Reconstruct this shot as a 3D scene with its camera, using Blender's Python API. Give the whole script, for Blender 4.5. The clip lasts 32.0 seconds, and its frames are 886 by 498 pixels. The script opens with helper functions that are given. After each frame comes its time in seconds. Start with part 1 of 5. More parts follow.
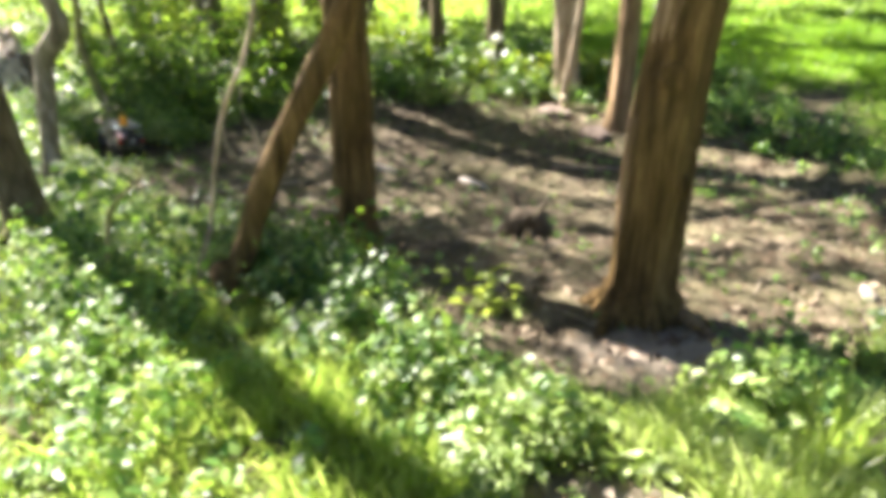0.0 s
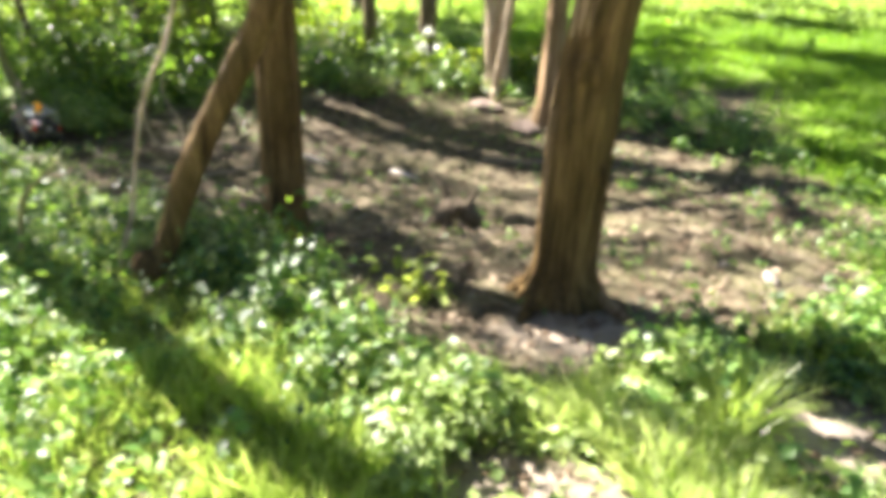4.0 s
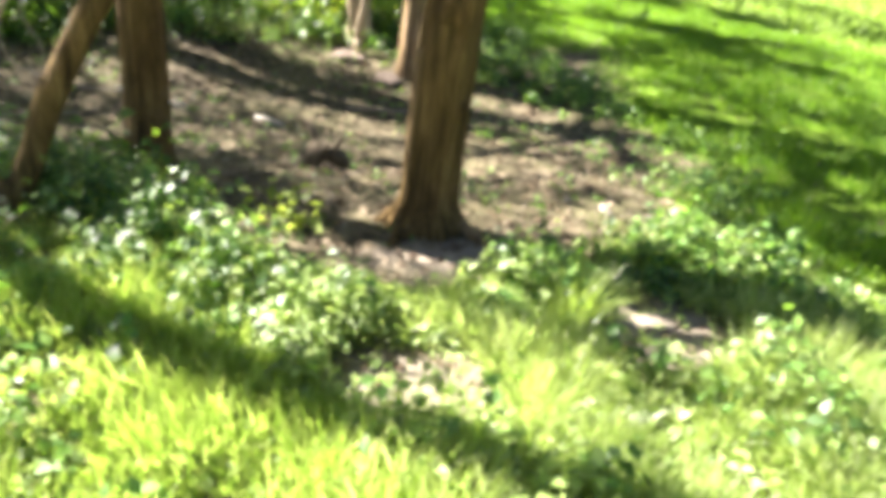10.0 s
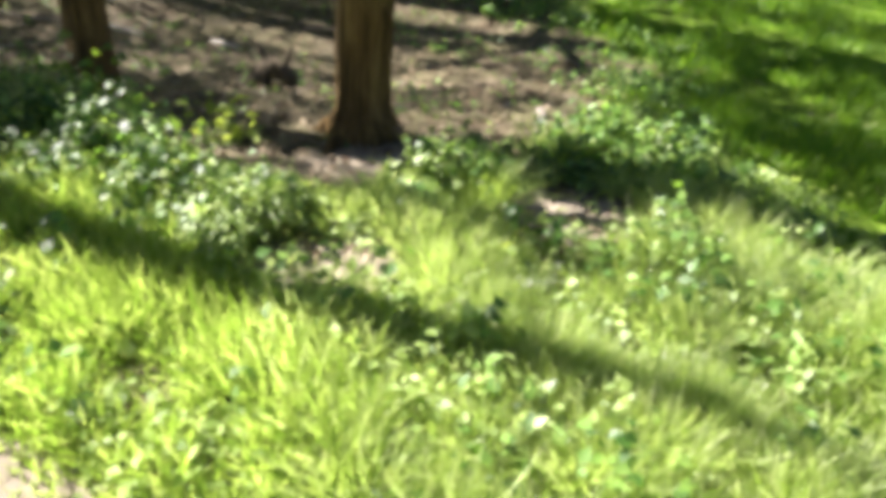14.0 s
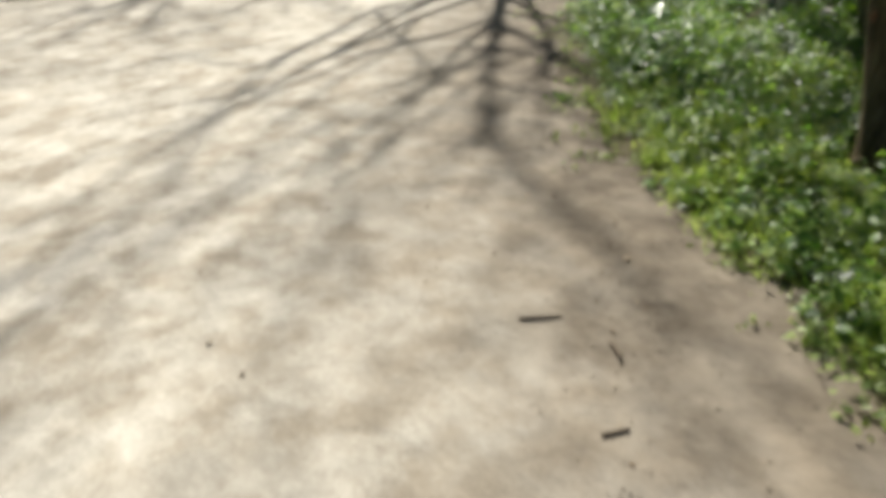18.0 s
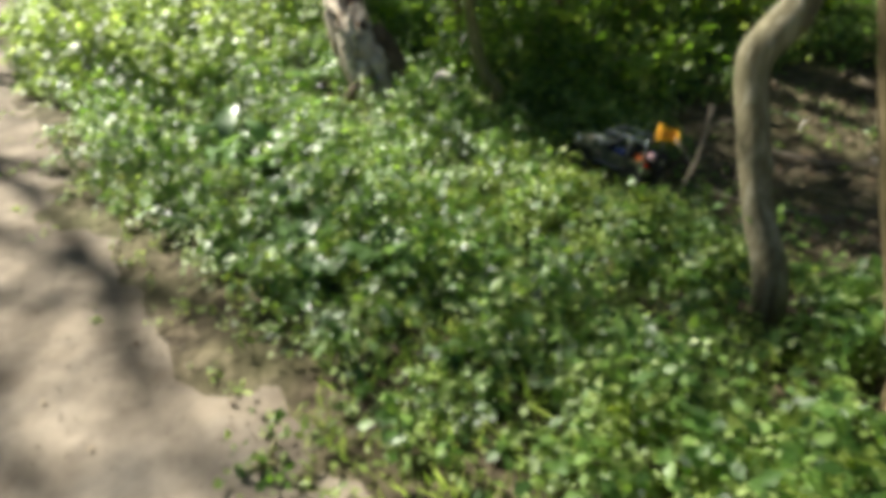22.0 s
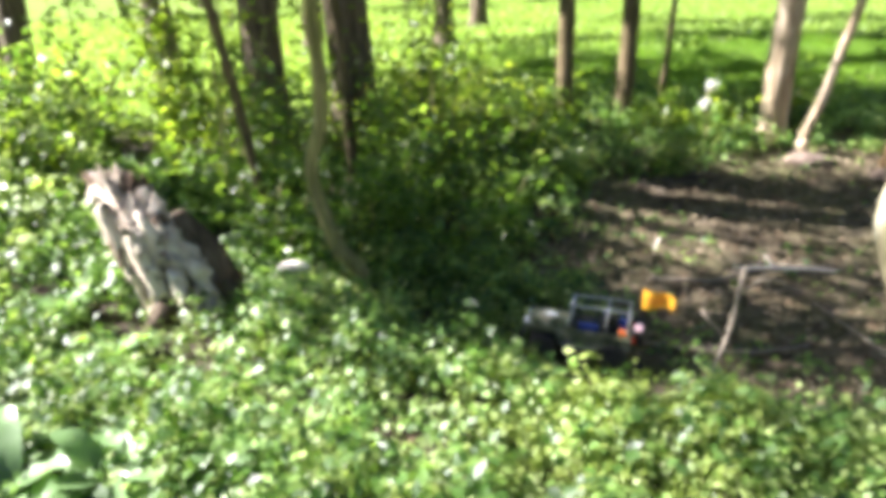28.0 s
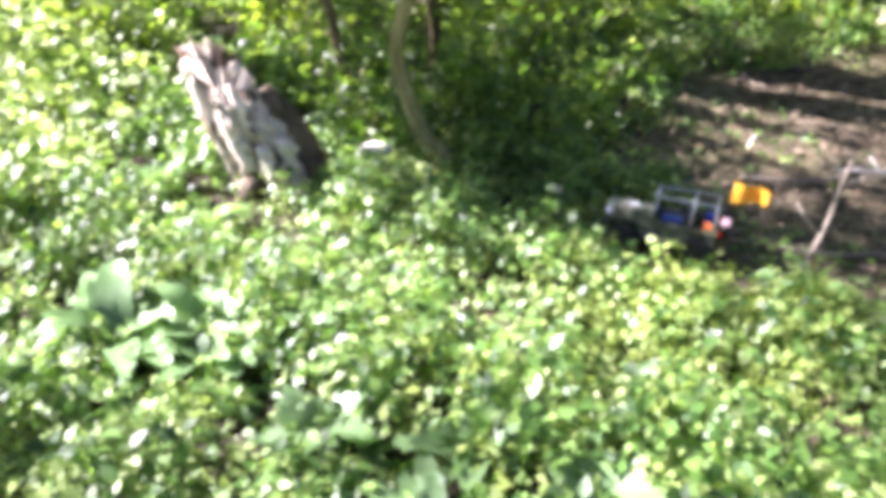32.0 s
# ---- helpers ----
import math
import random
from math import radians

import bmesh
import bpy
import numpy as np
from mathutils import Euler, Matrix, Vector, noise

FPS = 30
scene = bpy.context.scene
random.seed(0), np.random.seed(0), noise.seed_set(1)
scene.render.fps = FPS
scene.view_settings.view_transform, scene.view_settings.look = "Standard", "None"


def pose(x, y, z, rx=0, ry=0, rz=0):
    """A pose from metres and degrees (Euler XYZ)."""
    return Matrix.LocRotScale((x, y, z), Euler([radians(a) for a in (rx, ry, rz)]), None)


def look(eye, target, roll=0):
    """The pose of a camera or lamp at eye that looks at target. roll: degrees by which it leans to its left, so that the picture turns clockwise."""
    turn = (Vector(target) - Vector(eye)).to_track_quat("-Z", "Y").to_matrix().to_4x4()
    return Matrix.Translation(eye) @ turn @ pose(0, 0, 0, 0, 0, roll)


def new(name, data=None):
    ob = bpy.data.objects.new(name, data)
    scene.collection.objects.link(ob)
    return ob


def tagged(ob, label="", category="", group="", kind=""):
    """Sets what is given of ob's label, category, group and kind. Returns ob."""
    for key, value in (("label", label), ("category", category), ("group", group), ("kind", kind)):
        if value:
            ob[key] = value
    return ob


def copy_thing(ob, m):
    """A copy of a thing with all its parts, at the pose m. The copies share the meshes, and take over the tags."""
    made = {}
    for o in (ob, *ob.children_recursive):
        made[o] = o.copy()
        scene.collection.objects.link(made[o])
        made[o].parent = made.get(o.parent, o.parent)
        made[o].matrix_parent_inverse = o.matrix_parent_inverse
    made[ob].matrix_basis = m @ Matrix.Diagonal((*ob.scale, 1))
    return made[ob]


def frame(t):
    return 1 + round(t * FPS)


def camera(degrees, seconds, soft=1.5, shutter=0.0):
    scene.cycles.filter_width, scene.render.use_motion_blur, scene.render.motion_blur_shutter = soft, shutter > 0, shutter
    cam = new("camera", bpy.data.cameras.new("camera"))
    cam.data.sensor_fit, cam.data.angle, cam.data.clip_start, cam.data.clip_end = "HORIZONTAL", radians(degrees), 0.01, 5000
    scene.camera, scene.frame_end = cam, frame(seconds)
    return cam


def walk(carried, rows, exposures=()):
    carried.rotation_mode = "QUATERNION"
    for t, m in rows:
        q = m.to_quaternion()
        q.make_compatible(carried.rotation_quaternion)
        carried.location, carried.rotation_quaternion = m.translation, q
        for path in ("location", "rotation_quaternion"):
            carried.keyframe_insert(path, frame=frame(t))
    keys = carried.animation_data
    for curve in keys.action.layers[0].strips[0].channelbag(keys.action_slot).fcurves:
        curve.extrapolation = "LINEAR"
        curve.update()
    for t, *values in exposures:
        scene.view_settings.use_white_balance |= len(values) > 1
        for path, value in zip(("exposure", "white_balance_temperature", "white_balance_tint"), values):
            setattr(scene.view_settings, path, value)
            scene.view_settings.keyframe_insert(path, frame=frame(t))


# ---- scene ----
cam = camera(67.2, 32.0, soft=7.0, shutter=0.4)
PATH = [
    (0, (0.000, 0.000, 1.520), (-0.008, 1.811, 0.670), -0.4),
    (0.5, (-0.003, 0.009, 1.514), (0.016, 1.795, 0.614), 0.3),
    (1, (-0.000, 0.009, 1.519), (0.088, 1.815, 0.663), 2.3),
    (1.5, (0.000, 0.002, 1.521), (0.045, 1.818, 0.683), 0.5),
    (2, (-0.003, -0.006, 1.521), (0.023, 1.814, 0.693), 0.4),
    (2.5, (0.002, -0.009, 1.523), (0.083, 1.809, 0.691), 0.9),
    (3, (0.006, -0.013, 1.521), (0.114, 1.799, 0.680), 1.3),
    (3.5, (0.010, -0.020, 1.515), (0.211, 1.770, 0.648), 1.9),
    (5.5, (0.110, -0.238, 1.533), (0.197, 1.577, 0.697), 2.6),
    (6, (0.058, -0.279, 1.533), (0.246, 1.523, 0.686), 2.8),
    (6.5, (-0.015, -0.304, 1.516), (0.164, 1.480, 0.630), -0.7),
    (7, (-0.058, -0.306, 1.506), (0.204, 1.476, 0.635), 0.4),
    (7.5, (-0.054, -0.285, 1.498), (0.303, 1.472, 0.610), 1.4),
    (8, (-0.039, -0.280, 1.495), (0.462, 1.435, 0.595), 3.1),
    (8.5, (-0.039, -0.295, 1.479), (0.547, 1.368, 0.535), 3.7),
    (9, (-0.052, -0.307, 1.475), (0.534, 1.363, 0.545), 5.3),
    (9.5, (-0.060, -0.312, 1.476), (0.512, 1.370, 0.557), 6.2),
    (10, (-0.060, -0.310, 1.475), (0.532, 1.360, 0.548), 7.6),
    (10.5, (-0.039, -0.311, 1.470), (0.630, 1.319, 0.524), 7.8),
    (11, (-0.041, -0.307, 1.460), (0.665, 1.282, 0.473), 9.0),
    (11.5, (-0.045, -0.307, 1.455), (0.693, 1.255, 0.448), 10.5),
    (12, (-0.020, -0.314, 1.457), (0.794, 1.218, 0.461), 10.1),
    (12.5, (0.050, -0.365, 1.462), (0.942, 1.096, 0.428), 11.5),
    (13, (0.128, -0.461, 1.462), (0.928, 1.030, 0.397), 11.7),
    (13.5, (0.177, -0.549, 1.464), (0.799, 0.993, 0.352), 8.8),
    (14, (0.175, -0.618, 1.473), (0.752, 0.947, 0.370), 5.4),
    (14.5, (0.054, -0.791, 1.461), (0.345, 0.772, 0.247), 4.7),
    (15, (-0.069, -0.862, 1.478), (-0.235, 0.743, 0.296), 3.5),
    (15.5, (-0.169, -0.872, 1.502), (-0.558, 0.761, 0.416), 3.1),
    (17.5, (-1.141, -0.639, 1.481), (-2.360, 0.618, 0.515), -3.8),
    (18, (-1.456, -0.387, 1.476), (-2.747, 0.784, 0.497), -3.6),
    (18.5, (-1.820, -0.113, 1.483), (-2.797, 1.305, 0.465), -5.5),
    (19, (-2.101, 0.203, 1.493), (-2.932, 1.778, 0.583), -4.9),
    (19.5, (-2.404, 0.510, 1.499), (-3.057, 2.143, 0.547), -2.1),
    (20, (-2.658, 0.781, 1.524), (-3.164, 2.460, 0.562), -6.1),
    (20.5, (-2.881, 1.130, 1.494), (-3.383, 2.779, 0.480), -6.7),
    (21, (-3.123, 1.384, 1.480), (-3.379, 3.045, 0.395), -2.6),
    (21.5, (-3.364, 1.634, 1.507), (-3.409, 3.317, 0.427), -0.2),
    (22, (-3.546, 1.940, 1.496), (-3.597, 3.660, 0.477), -3.1),
    (22.5, (-3.759, 2.247, 1.493), (-3.443, 3.920, 0.444), -0.3),
    (23, (-3.951, 2.508, 1.506), (-3.473, 4.128, 0.435), 0.6),
    (23.5, (-4.058, 2.807, 1.497), (-3.633, 4.492, 0.508), -4.9),
    (24, (-4.154, 2.994, 1.491), (-3.441, 4.557, 0.466), -0.6),
    (24.5, (-4.241, 3.146, 1.484), (-3.356, 4.619, 0.459), 0.7),
    (25, (-4.248, 3.296, 1.491), (-3.431, 4.865, 0.558), -0.5),
    (25.5, (-4.383, 3.394, 1.499), (-3.417, 4.908, 0.618), -1.3),
    (26, (-4.473, 3.412, 1.532), (-3.477, 4.952, 0.733), -0.9),
    (26.5, (-4.502, 3.420, 1.544), (-3.588, 5.038, 0.805), -1.5),
    (28.5, (-4.493, 3.400, 1.518), (-3.527, 4.957, 0.716), -2.9),
    (29, (-4.455, 3.383, 1.506), (-3.388, 4.851, 0.666), -2.8),
    (29.5, (-4.464, 3.385, 1.509), (-3.467, 4.916, 0.696), -3.8),
    (30, (-4.480, 3.384, 1.504), (-3.548, 4.957, 0.692), -3.8),
    (30.5, (-4.496, 3.386, 1.504), (-3.609, 4.971, 0.668), -3.8),
    (31, (-4.513, 3.403, 1.491), (-3.721, 4.993, 0.571), -3.7),
    (31.5, (-4.532, 3.406, 1.483), (-3.776, 4.997, 0.535), -3.4),
    (32, (-4.548, 3.398, 1.469), (-3.874, 4.978, 0.444), -2.8),
]
EXPOSURES = [(0.0, 3.16, 6350, 17), (6.0, 3.28, 6350, 16), (10.0, 3.22, 6400, 14), (13.0, 2.72, 6500, 14), (15.0, 2.38, 6150, 14), (15.5, 2.3, 6150, 13), (17.5, 1.14, 6300, 8), (19.0, 0.92, 6500, 6), (20.0, 1.15, 6500, 4), (21.0, 1.34, 6550, 3), (22.0, 1.85, 6500, 7), (24.0, 2.40, 6350, 9), (26.0, 2.78, 6050, 18), (29.0, 3.05, 5980, 20), (30.0, 3.20, 5900, 24), (32.0, 3.40, 5780, 32)]
walk(cam, [(t, look(eye, target, roll)) for t, eye, target, roll in PATH], EXPOSURES)

# ---- light: a clear spring afternoon, sun ahead along the path ----
SUN_AZ, SUN_EL = radians(138.0), radians(40.0)
world = bpy.data.worlds.new("sky")
scene.world = world
world.use_nodes = True
sky = world.node_tree.nodes.new("ShaderNodeTexSky")
sky.sky_type = "NISHITA"
sky.sun_disc = False
sky.sun_elevation = SUN_EL
sky.sun_rotation = radians(90.0) - SUN_AZ
world.node_tree.links.new(sky.outputs[0], world.node_tree.nodes["Background"].inputs[0])
world.node_tree.nodes["Background"].inputs[1].default_value = 0.0205
sun_dir = Vector((math.cos(SUN_EL) * math.cos(SUN_AZ), math.cos(SUN_EL) * math.sin(SUN_AZ), math.sin(SUN_EL)))
sun = new("sun", bpy.data.lights.new("sun", "SUN"))
sun.data.energy, sun.data.angle, sun.data.color = 5.0, radians(0.53), (1.0, 0.94, 0.83)
sun.matrix_world = look(tuple(sun_dir * 60), (0, 0, 0))

rng = np.random.default_rng(7)


# ---- materials ----
def material(name, rough=0.8, metal=0.0, spec=0.3):
    m = bpy.data.materials.new(name)
    m.use_nodes = True
    b = m.node_tree.nodes["Principled BSDF"]
    b.inputs["Roughness"].default_value = rough
    b.inputs["Metallic"].default_value = metal
    b.inputs["Specular IOR Level"].default_value = spec
    return m, m.node_tree, b


def node(nt, kind, **values):
    n = nt.nodes.new(kind)
    for key, v in values.items():
        n.inputs[key.replace("_", " ")].default_value = v
    return n


def ramp(nt, source, stops):
    r = nt.nodes.new("ShaderNodeValToRGB")
    while len(r.color_ramp.elements) < len(stops):
        r.color_ramp.elements.new(0.5)
    for e, (p, c) in zip(r.color_ramp.elements, stops):
        e.position, e.color = p, (*c, 1)
    nt.links.new(source, r.inputs[0])
    return r.outputs[0]


def blend(nt, fac, a, b, mode="MIX"):
    m = nt.nodes.new("ShaderNodeMix")
    m.data_type, m.blend_type = "RGBA", mode
    for socket, v in ((m.inputs[0], fac), (m.inputs[6], a), (m.inputs[7], b)):
        if hasattr(v, "node"):
            nt.links.new(v, socket)
        else:
            socket.default_value = v if isinstance(v, float) else (*v, 1)
    return m.outputs[2]


def bump(nt, bsdf, height, strength, distance):
    b = node(nt, "ShaderNodeBump", Strength=strength, Distance=distance)
    nt.links.new(height, b.inputs["Height"])
    nt.links.new(b.outputs[0], bsdf.inputs["Normal"])


def noise_tex(nt, scale, detail=6.0, stretch=None, rough=0.6):
    co = nt.nodes.new("ShaderNodeTexCoord").outputs["Object"]
    if stretch:
        mp = nt.nodes.new("ShaderNodeMapping")
        mp.inputs["Scale"].default_value = stretch
        nt.links.new(co, mp.inputs[0])
        co = mp.outputs[0]
    n = node(nt, "ShaderNodeTexNoise", Scale=scale, Detail=detail, Roughness=rough)
    nt.links.new(co, n.inputs["Vector"])
    return n.outputs["Fac"]


def leaf_material(name, dark, mid, light, through_colour, rough=0.45, share=0.4, spec=0.35):
    """Foliage: each leaf a tint of its own, part of the light passing through."""
    m, nt, b = material(name, rough, 0.0, spec)
    tint = ramp(nt, nt.nodes.new("ShaderNodeNewGeometry").outputs["Random Per Island"], [(0.0, dark), (0.5, mid), (1.0, light)])
    patch = ramp(nt, noise_tex(nt, 1.6, 3.0), [(0.3, (0.62, 0.66, 0.6)), (0.7, (1.0, 1.0, 1.0))])
    colour = blend(nt, 1.0, tint, patch, "MULTIPLY")
    nt.links.new(colour, b.inputs["Base Color"])
    tr = nt.nodes.new("ShaderNodeBsdfTranslucent")
    nt.links.new(blend(nt, 1.0, colour, through_colour, "MULTIPLY"), tr.inputs[0])
    mix = node(nt, "ShaderNodeMixShader")
    mix.inputs[0].default_value = share
    nt.links.new(b.outputs[0], mix.inputs[1])
    nt.links.new(tr.outputs[0], mix.inputs[2])
    nt.links.new(mix.outputs[0], nt.nodes["Material Output"].inputs[0])
    return m


def bark_material(name, dark, mid, light, moss=(0.10, 0.11, 0.04), moss_amount=0.35, groove=1.0):
    m, nt, b = material(name, 0.85, 0.0, 0.2)
    ridges = noise_tex(nt, 20.0, 8.0, (1.0, 1.0, 0.11), 0.72)
    patches = noise_tex(nt, 2.6, 5.0)
    c = ramp(nt, ridges, [(0.33, dark), (0.5, mid), (0.68, light)])
    c = blend(nt, ramp(nt, patches, [(0.45, (0, 0, 0)), (0.75, (moss_amount,) * 3)]), c, moss)
    nt.links.new(c, b.inputs["Base Color"])
    bump(nt, b, ridges, 0.9 * groove, 0.03)
    return m


def plain(name, colour, rough=0.5, metal=0.0, vary=0.12, scale=40.0, spec=0.4):
    m, nt, b = material(name, rough, metal, spec)
    low = tuple(v * (1 - vary) for v in colour)
    high = tuple(min(1.0, v * (1 + vary)) for v in colour)
    n = noise_tex(nt, scale, 5.0)
    nt.links.new(ramp(nt, n, [(0.3, low), (0.7, high)]), b.inputs["Base Color"])
    bump(nt, b, n, 0.15, 0.002)
    return m


def ground_material():
    """Dry woodland soil; greener where the lawn attribute is high, with herb shade painted in."""
    m, nt, b = material("soil", 0.95, 0.0, 0.15)
    fine, mid, large = noise_tex(nt, 60.0, 6.0), noise_tex(nt, 9.0, 6.0), noise_tex(nt, 1.7, 5.0)
    soil = ramp(nt, mid, [(0.32, (0.022, 0.016, 0.011)), (0.5, (0.086, 0.069, 0.044)), (0.68, (0.22, 0.182, 0.126))])
    soil = blend(nt, 0.5, soil, ramp(nt, fine, [(0.35, (0.35, 0.33, 0.3)), (0.65, (1.0, 0.97, 0.93))]), "MULTIPLY")
    soil = blend(nt, ramp(nt, large, [(0.40, (0, 0, 0)), (0.66, (0.65,) * 3)]), soil, (0.10, 0.098, 0.045))
    # The first attribute paints shade under the herbs into the soil; the second is dust.
    for attribute, low, high in (("undershade", (0.014, 0.011, 0.008), (0.07, 0.052, 0.036)), ("dust", (0.20, 0.165, 0.125), (0.40, 0.345, 0.28))):
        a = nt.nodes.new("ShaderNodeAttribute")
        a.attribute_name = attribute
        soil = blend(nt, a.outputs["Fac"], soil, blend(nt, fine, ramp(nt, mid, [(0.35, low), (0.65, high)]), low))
    turf = ramp(nt, mid, [(0.3, (0.05, 0.085, 0.008)), (0.7, (0.14, 0.22, 0.02))])
    a = nt.nodes.new("ShaderNodeAttribute")
    a.attribute_name = "lawn"
    nt.links.new(blend(nt, a.outputs["Fac"], soil, turf), b.inputs["Base Color"])
    bump(nt, b, mid, 0.8, 0.05)
    return m


def path_material():
    m, nt, b = material("trodden_path", 0.95, 0.0, 0.15)
    fine, mid, large = noise_tex(nt, 75.0, 7.0, None, 0.7), noise_tex(nt, 11.0, 6.0), noise_tex(nt, 1.3, 6.0)
    c = ramp(nt, mid, [(0.3, (0.48, 0.445, 0.39)), (0.7, (0.68, 0.64, 0.57))])
    c = blend(nt, 0.55, c, ramp(nt, fine, [(0.32, (0.48, 0.45, 0.42)), (0.60, (1.0, 1.0, 1.0))]), "MULTIPLY")
    c = blend(nt, ramp(nt, large, [(0.45, (0, 0, 0)), (0.64, (0.45,) * 3)]), c, (0.29, 0.258, 0.215))
    a = nt.nodes.new("ShaderNodeAttribute")
    a.attribute_name = "edge"
    c = blend(nt, 0.7, c, ramp(nt, noise_tex(nt, 4.2, 5.0, None, 0.65), [(0.38, (0.60, 0.54, 0.47)), (0.58, (1.0, 1.0, 1.0))]), "MULTIPLY")
    worn = ramp(nt, noise_tex(nt, 5.0, 6.0), [(0.35, (0.075, 0.058, 0.042)), (0.65, (0.21, 0.172, 0.13))])
    c = blend(nt, a.outputs["Fac"], c, worn)
    nt.links.new(c, b.inputs["Base Color"])
    bump(nt, b, mid, 0.5, 0.02)
    return m


SOIL, TRODDEN = ground_material(), path_material()
BARK_WARM = bark_material("warm_ridged_bark", (0.02, 0.012, 0.004), (0.115, 0.070, 0.022), (0.28, 0.18, 0.068), moss=(0.05, 0.05, 0.015), moss_amount=0.3, groove=1.2)
BARK_TAN = bark_material("tan_weathered_bark", (0.08, 0.048, 0.02), (0.24, 0.155, 0.078), (0.44, 0.32, 0.19), moss_amount=0.1, groove=1.2)
BARK_OLIVE = bark_material("olive_brown_bark", (0.035, 0.026, 0.012), (0.11, 0.083, 0.042), (0.22, 0.175, 0.10), moss=(0.06, 0.065, 0.02), moss_amount=0.5, groove=0.6)
BARK_GREY = bark_material("smooth_grey_bark", (0.06, 0.05, 0.028), (0.19, 0.168, 0.105), (0.42, 0.395, 0.31), moss=(0.07, 0.07, 0.025), moss_amount=0.5, groove=0.4)
BARK_DARK = bark_material("dark_brown_bark", (0.028, 0.02, 0.013), (0.10, 0.075, 0.05), (0.21, 0.165, 0.115))
BARK_PALE = bark_material("pale_pinkish_bark", (0.15, 0.105, 0.06), (0.36, 0.285, 0.19), (0.58, 0.49, 0.37), moss_amount=0.15)
STEM = plain("green_brown_stem", (0.22, 0.20, 0.08), 0.7, vary=0.3, scale=18)
BARK_MOSSY = bark_material("mossy_yellow_green_bark", (0.08, 0.075, 0.025), (0.20, 0.185, 0.07), (0.36, 0.34, 0.15), moss=(0.14, 0.16, 0.04), moss_amount=0.5, groove=0.4)
DRYWOOD = plain("dry_grey_twig", (0.24, 0.20, 0.155), 0.85, vary=0.35, scale=25)
DARKTWIG = plain("dark_twig_wood", (0.10, 0.075, 0.05), 0.85, vary=0.35, scale=25)
HERB = leaf_material("ground_herb_leaf", (0.03, 0.078, 0.014), (0.125, 0.25, 0.05), (0.36, 0.53, 0.14), (1.4, 1.4, 0.65), 0.46, 0.54, 0.7)
HERB_PALE = leaf_material("pale_herb_leaf", (0.10, 0.165, 0.035), (0.28, 0.38, 0.105), (0.55, 0.66, 0.26), (1.4, 1.4, 0.8), 0.50, 0.52, 0.6)
HERB_YELLOW = leaf_material("yellow_green_herb_leaf", (0.15, 0.21, 0.035), (0.27, 0.35, 0.08), (0.44, 0.52, 0.17), (1.4, 1.4, 0.6), 0.45, 0.52)
DOCK = leaf_material("blue_green_dock_leaf", (0.10, 0.19, 0.065), (0.18, 0.30, 0.12), (0.32, 0.46, 0.22), (1.3, 1.35, 0.7), 0.36, 0.45, 0.85)
GRASS = leaf_material("meadow_grass", (0.065, 0.16, 0.010), (0.14, 0.265, 0.022), (0.25, 0.375, 0.065), (1.35, 1.4, 0.55), 0.46, 0.58, 0.5)
# Paler copy of the meadow grass; the far strip's sunlight is put into its colour.
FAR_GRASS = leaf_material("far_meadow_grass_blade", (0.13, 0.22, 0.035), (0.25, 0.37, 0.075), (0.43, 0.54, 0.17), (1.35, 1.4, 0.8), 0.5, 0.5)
PALE_GRASS = leaf_material("pale_soft_grass", (0.22, 0.30, 0.07), (0.41, 0.50, 0.17), (0.66, 0.70, 0.42), (1.3, 1.35, 0.9), 0.36, 0.58, 0.75)
VERGE_GRASS = leaf_material("verge_grass", (0.14, 0.23, 0.035), (0.28, 0.38, 0.08), (0.52, 0.58, 0.24), (1.35, 1.4, 0.85), 0.36, 0.60, 0.75)
CANOPY = leaf_material("spring_tree_leaf", (0.09, 0.15, 0.02), (0.17, 0.26, 0.035), (0.32, 0.39, 0.07), (1.4, 1.4, 0.5), 0.42, 0.66, 0.45)
SHRUB = leaf_material("shrub_leaf", (0.06, 0.12, 0.022), (0.13, 0.22, 0.042), (0.28, 0.38, 0.09), (1.4, 1.5, 0.6), 0.36, 0.66, 0.65)
CRUMB = leaf_material("soil_crumb", (0.09, 0.07, 0.05), (0.20, 0.16, 0.12), (0.36, 0.31, 0.25), (0.5, 0.5, 0.5), 0.9, 0.02, 0.1)
LITTER = leaf_material("dead_leaf", (0.08, 0.052, 0.03), (0.19, 0.135, 0.09), (0.38, 0.30, 0.22), (0.9, 0.8, 0.6), 0.8, 0.15, 0.15)


# ---- mesh helpers ----
def mesh_of(name, verts, faces, mat, smooth=False):
    """A mesh from arrays: verts N x 3, faces M x 3 or M x 4."""
    me = bpy.data.meshes.new(name)
    faces = np.asarray(faces, np.int32)
    k = faces.shape[1]
    me.vertices.add(len(verts))
    me.vertices.foreach_set("co", np.asarray(verts, np.float32).ravel())
    me.loops.add(faces.size)
    me.loops.foreach_set("vertex_index", faces.ravel())
    me.polygons.add(len(faces))
    me.polygons.foreach_set("loop_start", np.arange(0, faces.size, k, dtype=np.int32))
    me.polygons.foreach_set("loop_total", np.full(len(faces), k, np.int32))
    if smooth:
        me.polygons.foreach_set("use_smooth", np.ones(len(faces), bool))
    me.update(calc_edges=True)
    me.validate()
    me.materials.append(mat)
    return me


def thing(name, place, label, category, group="", kind="", turn=0.0):
    ob = new(name)
    ob.empty_display_size = 0.1
    ob.matrix_world = pose(*place, 0, 0, turn)
    return tagged(ob, label, category, group, kind)


def part_mesh(name, me, parent, label="", kind=""):
    ob = new(name, me)
    ob.parent = parent
    return tagged(ob, label, kind=kind)


